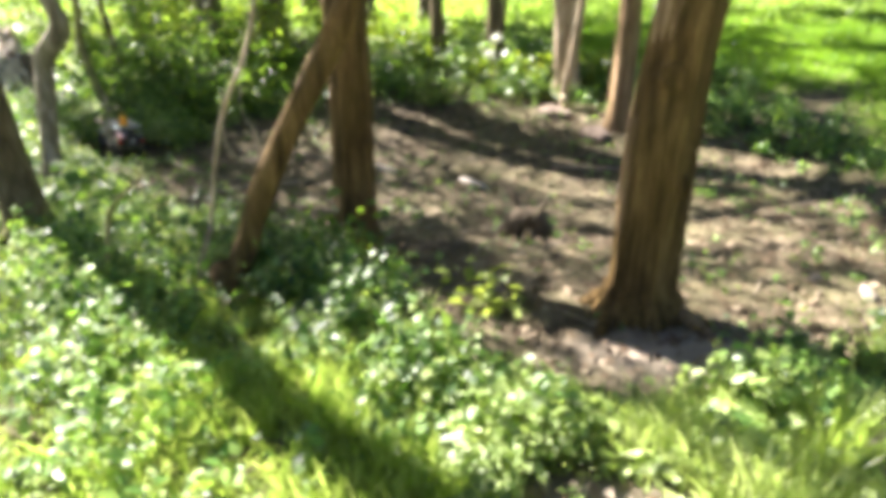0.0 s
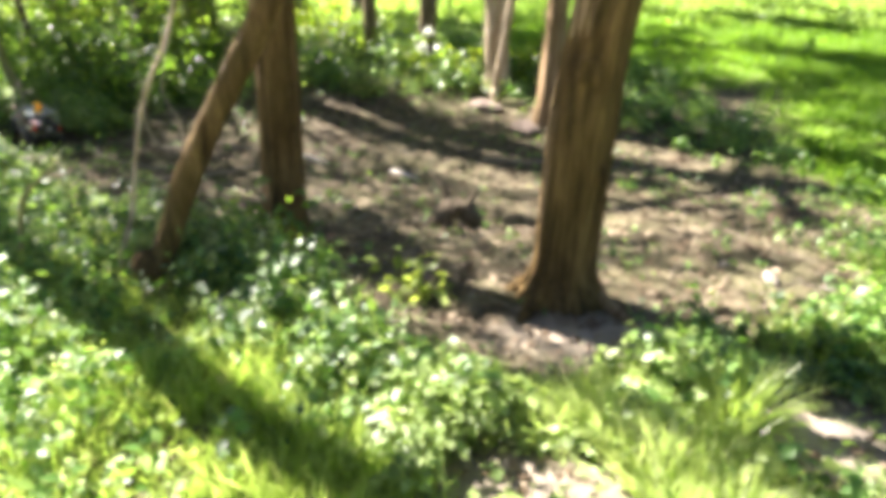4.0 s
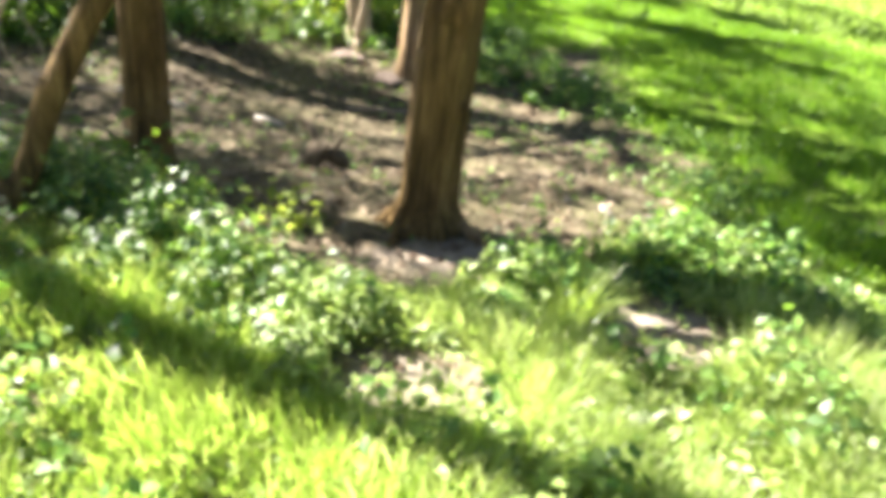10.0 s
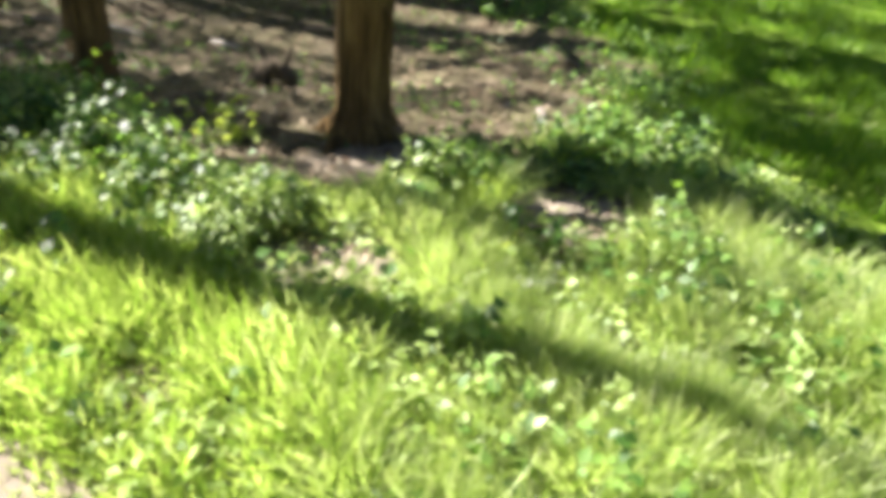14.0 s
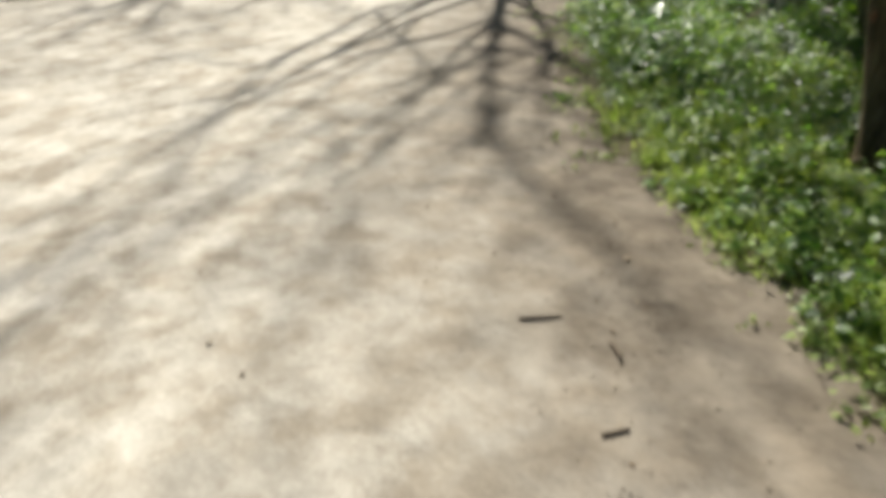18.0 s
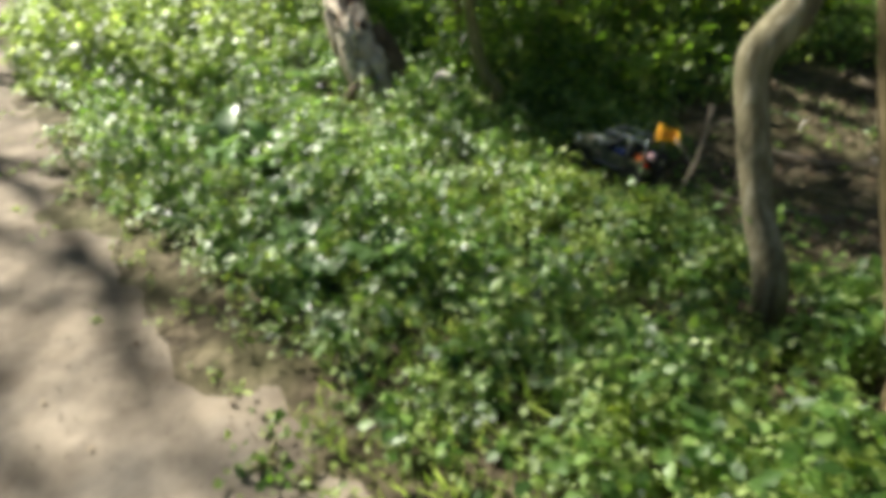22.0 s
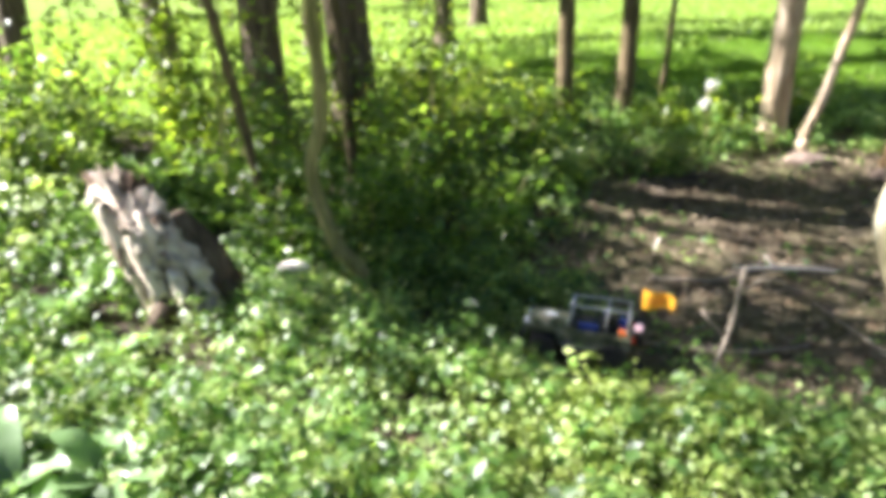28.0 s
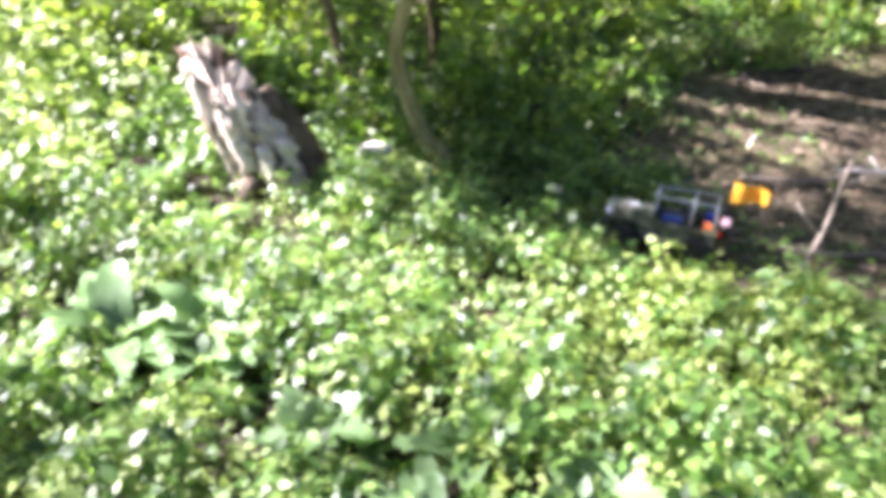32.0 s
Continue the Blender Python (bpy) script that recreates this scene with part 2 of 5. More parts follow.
def part(name, bm, mat, parent, label=""):
    me = bpy.data.meshes.new(name)
    bm.to_mesh(me)
    bm.free()
    me.materials.append(mat)
    return part_mesh(name, me, parent, label)


def rot_to(normal_x, normal_y, normal_z, spin):
    """N rotation matrices whose z axis is the given normals, turned by spin about it."""
    z = np.stack([normal_x, normal_y, normal_z], -1)
    z /= np.linalg.norm(z, axis=-1, keepdims=True)
    ref = np.stack([np.cos(spin), np.sin(spin), np.zeros_like(spin)], -1)
    x = np.cross(ref, z)
    x /= np.linalg.norm(x, axis=-1, keepdims=True) + 1e-9
    y = np.cross(z, x)
    return np.stack([x, y, z], -1)


def scatter(template, faces, places, turns, sizes):
    """Copies of a small template as one pair of arrays."""
    t, n = np.asarray(template, float), len(places)
    sizes = np.asarray(sizes, float)
    if sizes.ndim == 1:
        sizes = sizes[:, None] * np.ones(3)
    v = np.einsum("nij,nkj->nki", turns, t[None] * sizes[:, None, :]) + places[:, None, :]
    f = np.asarray(faces)[None] + (np.arange(n) * len(t))[:, None, None]
    return v.reshape(-1, 3), f.reshape(-1, len(faces[0]))


LEAF = [(0, 0, 0), (-0.33, 0.42, 0.07), (0, 0.5, -0.02), (0.33, 0.42, 0.07), (0, 1.0, -0.12)]
LEAF_F = [(0, 2, 1), (0, 3, 2), (1, 2, 4), (2, 3, 4)]
BLADE = [(-0.5, 0, 0), (0.5, 0, 0), (-0.4, 0.10, 0.5), (0.4, 0.10, 0.5), (0, 0.36, 1.0)]
BLADE_F = [(0, 1, 3), (0, 3, 2), (2, 3, 4)]


def leaves_at(places, size, flat=0.6, up=1.0):
    """Leaf arrays at places with normals round the vertical."""
    n = len(places)
    a = rng.uniform(0, 2 * math.pi, n)
    tilt = rng.normal(0, flat, (n, 2))
    turns = rot_to(tilt[:, 0], tilt[:, 1], np.full(n, up), a)
    return scatter(LEAF, LEAF_F, places, turns, size)


def blades_at(places, height, width, lean=0.35):
    n = len(places)
    turns = rot_to(rng.normal(0, lean, n), rng.normal(0, lean, n), np.ones(n), rng.uniform(0, 2 * math.pi, n))
    return scatter(BLADE, BLADE_F, places, turns, np.stack([width, height * 0.8, height], -1))


def joined(*pairs):
    v, f, at = [], [], 0
    for a, b in pairs:
        v.append(a)
        f.append(np.asarray(b) + at)
        at += len(a)
    return np.concatenate(v), np.concatenate(f)


def curve_points(points, step=0.06):
    """A smooth line through points (x, y, z, radius)."""
    p = np.asarray(points, float)
    p = np.vstack([2 * p[0] - p[1], p, 2 * p[-1] - p[-2]])
    out = []
    for i in range(1, len(p) - 2):
        n = max(2, int(np.linalg.norm(p[i + 1, :3] - p[i, :3]) / step))
        for u in np.linspace(0, 1, n, endpoint=False):
            out.append(0.5 * (2 * p[i] + (p[i + 1] - p[i - 1]) * u + (2 * p[i - 1] - 5 * p[i] + 4 * p[i + 1] - p[i + 2]) * u**2 + (3 * p[i] - p[i - 1] - 3 * p[i + 1] + p[i + 2]) * u**3))
    out.append(p[-2])
    return np.array(out)


def tube(points, segs=10, step=0.06, rough=0.0, seed=0.0, smooth_line=True):
    """A limb round a line of (x, y, z, radius), with uneven bark; closed at both ends."""
    p = curve_points(points, step) if smooth_line else np.asarray(points, float)
    d = np.gradient(p[:, :3], axis=0)
    d /= np.linalg.norm(d, axis=1, keepdims=True) + 1e-9
    ref = np.eye(3)[int(np.argmin(np.abs(d).max(0)))] + np.array([0.013, 0.007, 0.019])
    x = np.cross(d, ref)
    x /= np.linalg.norm(x, axis=1, keepdims=True) + 1e-9
    y = np.cross(d, x)
    a = np.linspace(0, 2 * math.pi, segs, endpoint=False)
    r = p[:, 3:4] * np.ones(segs)
    if rough:
        for i in range(len(p)):
            for j in range(segs):
                r[i, j] *= 1 + rough * noise.noise((math.cos(a[j]) * 2.2 + seed, math.sin(a[j]) * 2.2, p[i, 2] * 1.7 + seed)) + 0.5 * rough * noise.noise((math.cos(a[j]) * 6, math.sin(a[j]) * 6 + seed, p[i, 2] * 3)) + 0.45 * rough * noise.noise((math.cos(a[j]) * 11, math.sin(a[j]) * 11, p[i, 2] * 1.1 + seed))
    v = p[:, None, :3] + r[..., None] * (np.cos(a)[None, :, None] * x[:, None] + np.sin(a)[None, :, None] * y[:, None])
    n = len(p)
    i, j = np.meshgrid(np.arange(n - 1), np.arange(segs), indexing="ij")
    k = (j + 1) % segs
    q = np.stack([i * segs + j, i * segs + k, (i + 1) * segs + k, (i + 1) * segs + j], -1).reshape(-1, 4)
    tri = np.concatenate([q[:, [0, 1, 2]], q[:, [0, 2, 3]]])
    v = np.concatenate([v.reshape(-1, 3), p[:1, :3], p[-1:, :3]])
    caps = [(n * segs, (b + 1) % segs, b) for b in range(segs)] + [(n * segs + 1, (n - 1) * segs + b, (n - 1) * segs + (b + 1) % segs) for b in range(segs)]
    return v, np.concatenate([tri, np.array(caps)])


# ---- the lie of the land ----
def edge_y(x):
    """The wood-side edge of the path."""
    x = np.asarray(x, float)
    bow = 0.56 - 0.368 * x + 0.0673 * x**2
    far = 0.56 + 0.368 * 5.5 + 0.0673 * 30.25 - (x + 5.5) * 1.6
    far = np.where(x < -9.6, 11.18 - (x + 9.6) * 0.45, far)
    near = 1.15 - 0.543 * (x + 1.3) - 0.2 * (x + 1.3) ** 2
    near = np.where(x > 0, 0.106 - 1.063 * x, near)
    return np.where(x > -1.3, near, np.where(x < -5.5, far, bow))


def edge_slope(x):
    x = np.asarray(x, float)
    near = np.where(x > 0, -1.063, -0.543 - 0.4 * (x + 1.3))
    return np.where(x > -1.3, near, np.where(x < -9.6, -0.45, np.where(x < -5.5, -1.6, -0.368 + 0.1346 * x)))


def path_width(x):
    return 4.2 + 7.5 * np.clip((-3 - np.asarray(x, float)) / 4.0, 0, 1)


def edge_gap(x, y):
    """Metres from the path's edge, positive towards the wood."""
    x = np.asarray(x, float)
    return (y - edge_y(x)) / np.sqrt(1 + edge_slope(x) ** 2)


def hollow(x, y):
    c, s = math.cos(-0.267), math.sin(-0.267)
    u, v = (x + 0.15) * c + (y - 5.3) * s, -(x + 0.15) * s + (y - 5.3) * c
    return np.exp(-0.5 * (u / 2.32) ** 2 - 0.5 * (v / 1.46) ** 2)


def wave(x, y):
    return 0.5 * np.sin(2.1 * x + 1.3 * y) + 0.3 * np.sin(-3.7 * x + 2.9 * y + 1.0) + 0.2 * np.sin(7.3 * x + 5.1 * y + 2.0)


def height(x, y):
    x, y = np.asarray(x, float), np.asarray(y, float)
    return 0.14 - 0.46 * hollow(x, y) + 0.012 * wave(x, y) * np.clip(edge_gap(x, y) + 0.3, 0, 1)


def bare(x, y):
    """How bare of plants the soil is: the clearing under the trees and a few trodden spots."""
    c, s = math.cos(-0.38), math.sin(-0.38)
    u, v = (x - 0.15) * c + (y - 5.0) * s, -(x - 0.15) * s + (y - 5.0) * c
    d = 1.0 - np.sqrt((u / 2.75) ** 2 + (v / 2.1) ** 2)
    for px, py, r in ((0.22, 2.25, 0.45), (0.44, 1.25, 0.34), (1.47, 1.42, 0.40), (1.65, 2.55, 0.65), (0.5, 1.9, 0.24), (0.1, 2.9, 0.6), (0.6, 2.7, 0.75), (1.15, 2.75, 0.75), (2.3, 3.5, 0.85), (2.5, 4.1, 0.7), (2.0, 2.7, 0.45), (1.08, 2.38, 0.36), (0.62, 2.05, 0.36), (0.8, 2.28, 0.34), (1.3, 2.35, 0.4), (0.98, 2.02, 0.28)):
        d = np.maximum(d, 0.5 - 0.5 * np.hypot(x - px, (y - py) * 1.3) / r)
    return np.clip((d + 0.02 + 0.06 * wave(x * 1.9, y * 1.9)) * 10.0, 0, 1)


def lawn(x, y):
    """The meadow to the side of the clearing and beyond the wood's fringe."""
    side = (x - 2.0 - 0.37 * (y - 2.0)) * 1.4
    back = (y - 9.2 + 1.5 * np.clip(x - 1.2, 0, 1) + 0.35 * x) * 0.9
    return np.clip(np.maximum(np.maximum(side, back), -1) + 0.35 * wave(x, y), 0, 1) * (edge_gap(x, y) > 0)


def lay(x, y, lift=0.0):
    return np.stack([x, y, height(x, y) + lift], -1)


def axis_steps(low, high, step, far):
    core = list(np.arange(low, high + 1e-6, step))
    grow, d = [], step
    while (grow[-1] if grow else 0) < far:
        d *= 1.22
        grow.append((grow[-1] if grow else 0) + d)
    return np.array([low - g for g in grow[::-1]] + core + [high + g for g in grow])


def build_ground():
    xs, ys = axis_steps(-9, 6, 0.09, 900), axis_steps(-2.5, 12, 0.09, 900)
    gx, gy = np.meshgrid(xs, ys, indexing="ij")
    z = height(gx, gy) + 0.010 * np.sin(31 * gx + 5 * np.sin(17 * gy)) * bare(gx, gy)
    v = np.stack([gx, gy, z], -1).reshape(-1, 3)
    n, m = gx.shape
    i, j = np.meshgrid(np.arange(n - 1), np.arange(m - 1), indexing="ij")
    f = np.stack([i * m + j, (i + 1) * m + j, (i + 1) * m + j + 1, i * m + j + 1], -1).reshape(-1, 4)
    me = mesh_of("ground", v, f, SOIL, True)
    a = me.attributes.new("lawn", "FLOAT", "POINT")
    green = np.maximum(lawn(gx, gy), np.clip(-edge_gap(gx, gy) - 3.0, 0, 1))
    a.data.foreach_set("value", (green * (1 - bare(gx, gy))).ravel().astype(np.float32))
    gap = edge_gap(gx, gy)
    # Humus-dark soil under the herbs, there to deepen the shade in their gaps.
    undershade = 0.85 * (1 - bare(gx, gy)) * np.clip(gap * 1.5 - 0.4, 0, 1) * np.clip(-0.9 - gx, 0, 1)
    dust = 0 * gx
    for px, py, rx, ry in ((0.42, 1.22, 0.42, 0.2), (0.85, 2.12, 0.5, 0.2), (1.45, 1.45, 0.35, 0.25)):
        dust = np.maximum(dust, np.clip(1.5 - 1.3 * np.hypot((gx - px) / rx, (gy - py) / ry) + 0.4 * wave(gx * 3, gy * 3), 0, 0.9))
    for name, values in (("undershade", undershade), ("dust", dust)):
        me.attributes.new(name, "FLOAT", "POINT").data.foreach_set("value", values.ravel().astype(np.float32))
    tagged(new("ground", me), "dry brown woodland soil with a hollow, turning to meadow", "ground", kind="structure")


def build_path():
    xs = np.concatenate([np.linspace(-70, -12, 90), np.arange(-12, 6, 0.05)[1:], np.linspace(6, 60, 60)])
    ts = np.concatenate([np.linspace(-0.5, 0.6, 28), np.linspace(0.6, 3.8, 40)[1:]])
    slope = edge_slope(xs)
    k = np.sqrt(1 + slope**2)
    nx, ny = slope / k, -1 / k
    ragged = 0.10 * wave(xs * 3.1, 0 * xs) + 0.05 * wave(xs * 9, 0 * xs + 2)
    ts = ts[None] * np.where(ts[None] > 0.6, path_width(xs)[:, None] / 3.8, 1.0)
    gx = xs[:, None] + nx[:, None] * (ts + ragged[:, None] * np.clip(1 - np.abs(ts), 0, 1))
    gy = edge_y(xs)[:, None] + ny[:, None] * (ts + ragged[:, None] * np.clip(1 - np.abs(ts), 0, 1))
    z = height(gx, gy) + 0.010 + 0.004 * wave(gx * 2, gy * 2) - 0.03 * np.clip(0.1 - ts, 0, 0.6) / 0.6 + 0.005 * wave(gx * 6, gy * 6) * (ts < 0.3) - 0.02 * np.clip((ts - path_width(xs)[:, None] + 0.1) / 0.1, 0, 1)
    n, m = gx.shape
    i, j = np.meshgrid(np.arange(n - 1), np.arange(m - 1), indexing="ij")
    f = np.stack([i * m + j, i * m + j + 1, (i + 1) * m + j + 1, (i + 1) * m + j], -1).reshape(-1, 4)
    me = mesh_of("path", np.stack([gx, gy, z], -1).reshape(-1, 3), f, TRODDEN, True)
    a = me.attributes.new("edge", "FLOAT", "POINT")
    reach = 0.8 + 1.1 * np.clip((-0.8 - gx) / 0.9, 0, 1)
    e = np.clip(1.1 - (ts + 0.3 * wave(gx * 2.3, gy * 2.3)) / reach, 0, 1) * 0.9
    a.data.foreach_set("value", (e + 0 * gx).ravel().astype(np.float32))
    tagged(new("path", me), "wide pale sandy footpath of trodden earth and fine gravel", "path", kind="structure")


build_ground()
build_path()


# ---- trees ----
def branch_out(start, way, length, radius, depth, limbs, tips, spread=0.6, segs=5):
    """Grows a limb and its side branches; notes where twigs end."""
    pts, p, d = [], Vector(start), Vector(way).normalized()
    n = 5
    for i in range(n + 1):
        pts.append((*p, max(0.004, radius * (1 - 0.7 * i / n))))
        d = (d + Vector(rng.normal(0, 0.16, 3)) + Vector((0, 0, 0.05))).normalized()
        p = p + d * length / n
    limbs.append(tube(pts, segs if radius > 0.02 else 4, 0.25, 0.0))
    if depth == 0:
        tips.extend(Vector(q[:3]) for q in pts[2:])
        return
    for _ in range(3 if depth > 1 else 4):
        i = int(rng.integers(2, n + 1))
        side = (d + Vector(rng.normal(0, spread, 3))).normalized()
        branch_out(pts[i][:3], side, length * rng.uniform(0.55, 0.75), pts[i][3] * 0.7, depth - 1, limbs, tips, spread, segs)


def tree(name, base, trunk, label, bark, group="trees of the wood", crown=2, leaf_share=1.0, leaf_size=0.085, per_tip=5, leaf_mat=None, segs=18, flare=1.35, roots=0, rough=0.10, seed=0.0, limb=1.7, leader=1.0, sides=3):
    """A tree standing at base (x, y): trunk is a line of (dx, dy, z, radius) from the ground up."""
    global rng
    kept, rng = rng, np.random.default_rng(int(seed * 10) + 3)
    z0 = float(height(*base))
    top = thing(name, (base[0], base[1], z0), label, "tree", group)
    r0 = trunk[0][3]
    line = [(trunk[0][0], trunk[0][1], -0.25, r0 * flare * 1.1), (trunk[0][0], trunk[0][1], 0.0, r0 * flare), (trunk[0][0] * 0.8 + trunk[1][0] * 0.2, trunk[0][1] * 0.8 + trunk[1][1] * 0.2, 0.16, r0 * 1.04)] + list(trunk[1:])
    v, f = tube(line, segs, 0.07, rough, seed)
    part_mesh("trunk", mesh_of("trunk", v, f, bark, True), top)
    for k in range(roots):
        a = 2 * math.pi * k / roots + seed + rng.uniform(-0.3, 0.3)
        c, s = math.cos(a), math.sin(a)
        long = rng.uniform(1.6, 2.6) * r0
        pts = []
        for u, lift, w in ((0.55, 0.12, 0.34), (1.1, 0.035, 0.27), (1.1 + 0.5 * long / r0, -0.01, 0.2), (1.2 + long / r0, -0.06, 0.10)):
            x, y = c * u * r0 + 0.05 * math.sin(3 * u + k), s * u * r0
            pts.append((x, y, lift + float(height(base[0] + x, base[1] + y)) - z0, w * r0))
        part_mesh("root", mesh_of("root", *tube(pts, 8, 0.05, 0.15, k), bark, True), top)
    if crown:
        limbs, tips = [], []
        tx, ty, tz, tr = trunk[-1]
        px, py, pz, pr = trunk[-2]
        up = Vector((tx - px, ty - py, tz - pz)).normalized()
        branch_out((tx, ty, tz - 0.05), up, limb, tr * leader, crown, limbs, tips)
        for i in range(sides):
            k = rng.uniform(0.35, 0.98)
            s = Vector((px, py, pz)).lerp(Vector((tx, ty, tz)), k)
            way = Vector((rng.normal(0, 1), rng.normal(0, 1), 0.55))
            branch_out(s, way, limb * 0.85, tr * 0.6, crown - 1, limbs, tips)
        part_mesh("branchwork", mesh_of("branchwork", *joined(*limbs), bark, True), top, kind="stuff")
        if leaf_share > 0:
            t = np.array([tuple(q) for q in tips if rng.random() < leaf_share])
            t = np.repeat(t, per_tip, 0) + rng.normal(0, 0.11, (len(t) * per_tip, 3))
            part_mesh("crown", mesh_of("crown", *leaves_at(t, rng.uniform(0.7, 1.3, len(t)) * leaf_size, 0.9), leaf_mat or CANOPY), top, "sparse fresh green spring leaves", "stuff")
    rng = kept
    return top


def knot(top, at, size, mat, label):
    """A swollen scar on a trunk: a puckered lump with a sunken middle."""
    bm = bmesh.new()
    bmesh.ops.create_icosphere(bm, subdivisions=3, radius=1.0)
    for v in bm.verts:
        k = 1 + 0.3 * noise.noise(v.co * 1.9 + Vector(at)) - 0.35 * max(0.0, 0.5 - math.hypot(v.co.x, v.co.z))
        v.co = Vector((v.co.x * size[0], v.co.y * size[1], v.co.z * size[2])) * k + Vector(at)
    part("knot", bm, mat, top, label)


def bark_plate(top, axis, r, a0, a1, z0, z1, mat, label):
    """A ragged plate of bark, raised on a trunk that follows axis, between two bearings in degrees."""
    pts = np.array(axis, float)
    v, n, rows = [], 22, 34
    for i in range(rows):
        for j in range(n):
            u, w = i / (rows - 1), j / (n - 1)
            a = radians(a0 + (a1 - a0) * w + 5 * noise.noise((u * 6, 0, a0)))
            z = z0 + (z1 - z0) * u + 0.07 * noise.noise((w * 3.5, a0, 1.0)) * (1 - u)
            rim = min(u * 9, (1 - u) * 9, w * 5, (1 - w) * 5, 1.0)
            k = r * (0.9 + 0.2 * rim ** 0.5) * (1 + 0.05 * noise.noise((w * 9, z * 2.5, a0)))
            x, y = np.interp(z, pts[:, 2], pts[:, 0]), np.interp(z, pts[:, 2], pts[:, 1])
            v.append((x + k * math.cos(a), y + k * math.sin(a), z))
    f = [(i * n + j, i * n + j + 1, (i + 1) * n + j + 1, (i + 1) * n + j) for i in range(rows - 1) for j in range(n - 1)]
    part_mesh("bark_plate", mesh_of("bark_plate", v, f, mat, True), top, label)


def straight(lean_x, lean_y, tall, r, thin=0.75, bend=0.0, phase=0.0):
    """A trunk line with a lean per metre and a slight sway."""
    out = []
    for k in range(9):
        z = tall * k / 8
        out.append((lean_x * z + bend * math.sin(phase + 1.3 * z) - bend * math.sin(phase), lean_y * z + bend * math.cos(phase + z) - bend * math.cos(phase), z, r * (1 - (1 - thin) * k / 8)))
    return out


broad = tree("broad_tree", (0.83, 2.50), [(0.005, 0, 0, 0.134), (0.005, -0.01, 0.4, 0.132), (0.005, -0.02, 0.8, 0.129), (0.03, -0.03, 1.2, 0.119), (0.085, -0.04, 1.6, 0.112), (0.17, -0.06, 2.4, 0.108), (0.15, -0.05, 3.4, 0.11), (0.2, 0.0, 4.6, 0.10)], "broad brown tree with ridged bark and spreading roots", BARK_WARM, roots=4, flare=1.5, seed=1.0, segs=44, rough=0.16, crown=3, leaf_share=0.12)
tree("upright_tree", (-0.47, 3.24), straight(-0.005, 0.10, 4.8, 0.112, 0.75, 0.010, 1.0), "straight reddish-brown tree with fine vertical bark", BARK_WARM, roots=3, seed=2.0, segs=36, rough=0.13, crown=3, leaf_share=0.12)
tree("leaning_tree", (-0.96, 2.54), [(0, 0, 0, 0.058), (0.06, 0.02, 0.14, 0.055), (0.152, 0.05, 0.36, 0.053), (0.205, 0.07, 0.50, 0.058), (0.330, 0.10, 0.74, 0.052), (0.452, 0.13, 0.96, 0.054), (0.575, 0.16, 1.17, 0.056), (0.95, 0.28, 1.9, 0.056), (1.4, 0.45, 2.8, 0.058), (1.9, 0.65, 3.8, 0.05)], "slanting ochre-brown tree with a knot on its trunk", BARK_WARM, seed=3.0, segs=30, rough=0.09, flare=1.15, crown=2, leaf_share=0.1, roots=2)
verge = tree("verge_tree", (-2.24, 3.31), [(0, 0, 0, 0.108), (-0.07, 0.07, 0.36, 0.100), (-0.15, 0.145, 0.75, 0.103), (-0.22, 0.21, 1.1, 0.105), (-0.30, 0.27, 1.5, 0.108), (-0.43, 0.34, 2.2, 0.118), (-0.58, 0.42, 3.1, 0.105), (-0.80, 0.74, 4.2, 0.09), (-1.09, 1.15, 5.4, 0.075)], "olive-brown tree leaning over the verge, scarred bark", BARK_OLIVE, seed=4.0, segs=32, crown=2, limb=1.0, leaf_share=0.0, leader=0.6, sides=1, roots=2, flare=1.15)
crooked = tree("crooked_tree", (-2.44, 3.92), [(0, 0, 0, 0.058), (-0.038, 0.145, 0.35, 0.054), (-0.062, 0.29, 0.68, 0.056), (-0.068, 0.33, 0.78, 0.059), (-0.045, 0.345, 0.87, 0.065), (0.036, 0.355, 0.96, 0.066), (0.078, 0.36, 1.04, 0.058), (0.060, 0.365, 1.14, 0.051), (-0.01, 0.38, 1.4, 0.048), (-0.05, 0.46, 2.0, 0.046), (-0.05, 0.6, 3.4, 0.04)], "slender grey tree with a crooked smooth trunk", BARK_GREY, seed=5.0, segs=22, flare=1.12, rough=0.06, crown=2, leaf_share=0.1)
part_mesh("root", mesh_of("root", *tube([(0.08, -0.04, 0.10, 0.045), (0.15, -0.10, 0.045, 0.040), (0.20, -0.19, 0.025, 0.034), (0.23, -0.29, 0.012, 0.026), (0.24, -0.38, -0.03, 0.014)], 10, 0.03, 0.25, 2.0), BARK_TAN, True), broad, "pale bare root running over the soil")
SCAR = plain("orange_brown_scar_wood", (0.14, 0.07, 0.03), 0.8, vary=0.5, scale=30)
bark_plate(broad, ((0.005, -0.02, 0.8), (0.03, -0.03, 1.2), (0.085, -0.04, 1.6), (0.17, -0.06, 2.4)), 0.114, 158, 246, 1.03, 2.3, BARK_TAN, "raised plate of paler tan bark")
bark_plate(broad, ((0.005, 0, 0.0), (0.005, -0.01, 0.4), (0.005, -0.02, 0.8), (0.03, -0.03, 1.2)), 0.129, 165, 205, 0.35, 0.9, BARK_TAN, "raised strip of paler tan bark")
knot(verge, (-0.19, 0.06, 0.72), (0.022, 0.022, 0.032), SCAR, "orange-brown scar where a limb broke off")
knot(broad, (-0.035, -0.128, 1.02), (0.055, 0.035, 0.06), BARK_WARM, "swollen brown knot in the bark")
knot(crooked, (0.065, 0.315, 0.97), (0.034, 0.03, 0.045), BARK_GREY, "swollen grey burl at the bend")
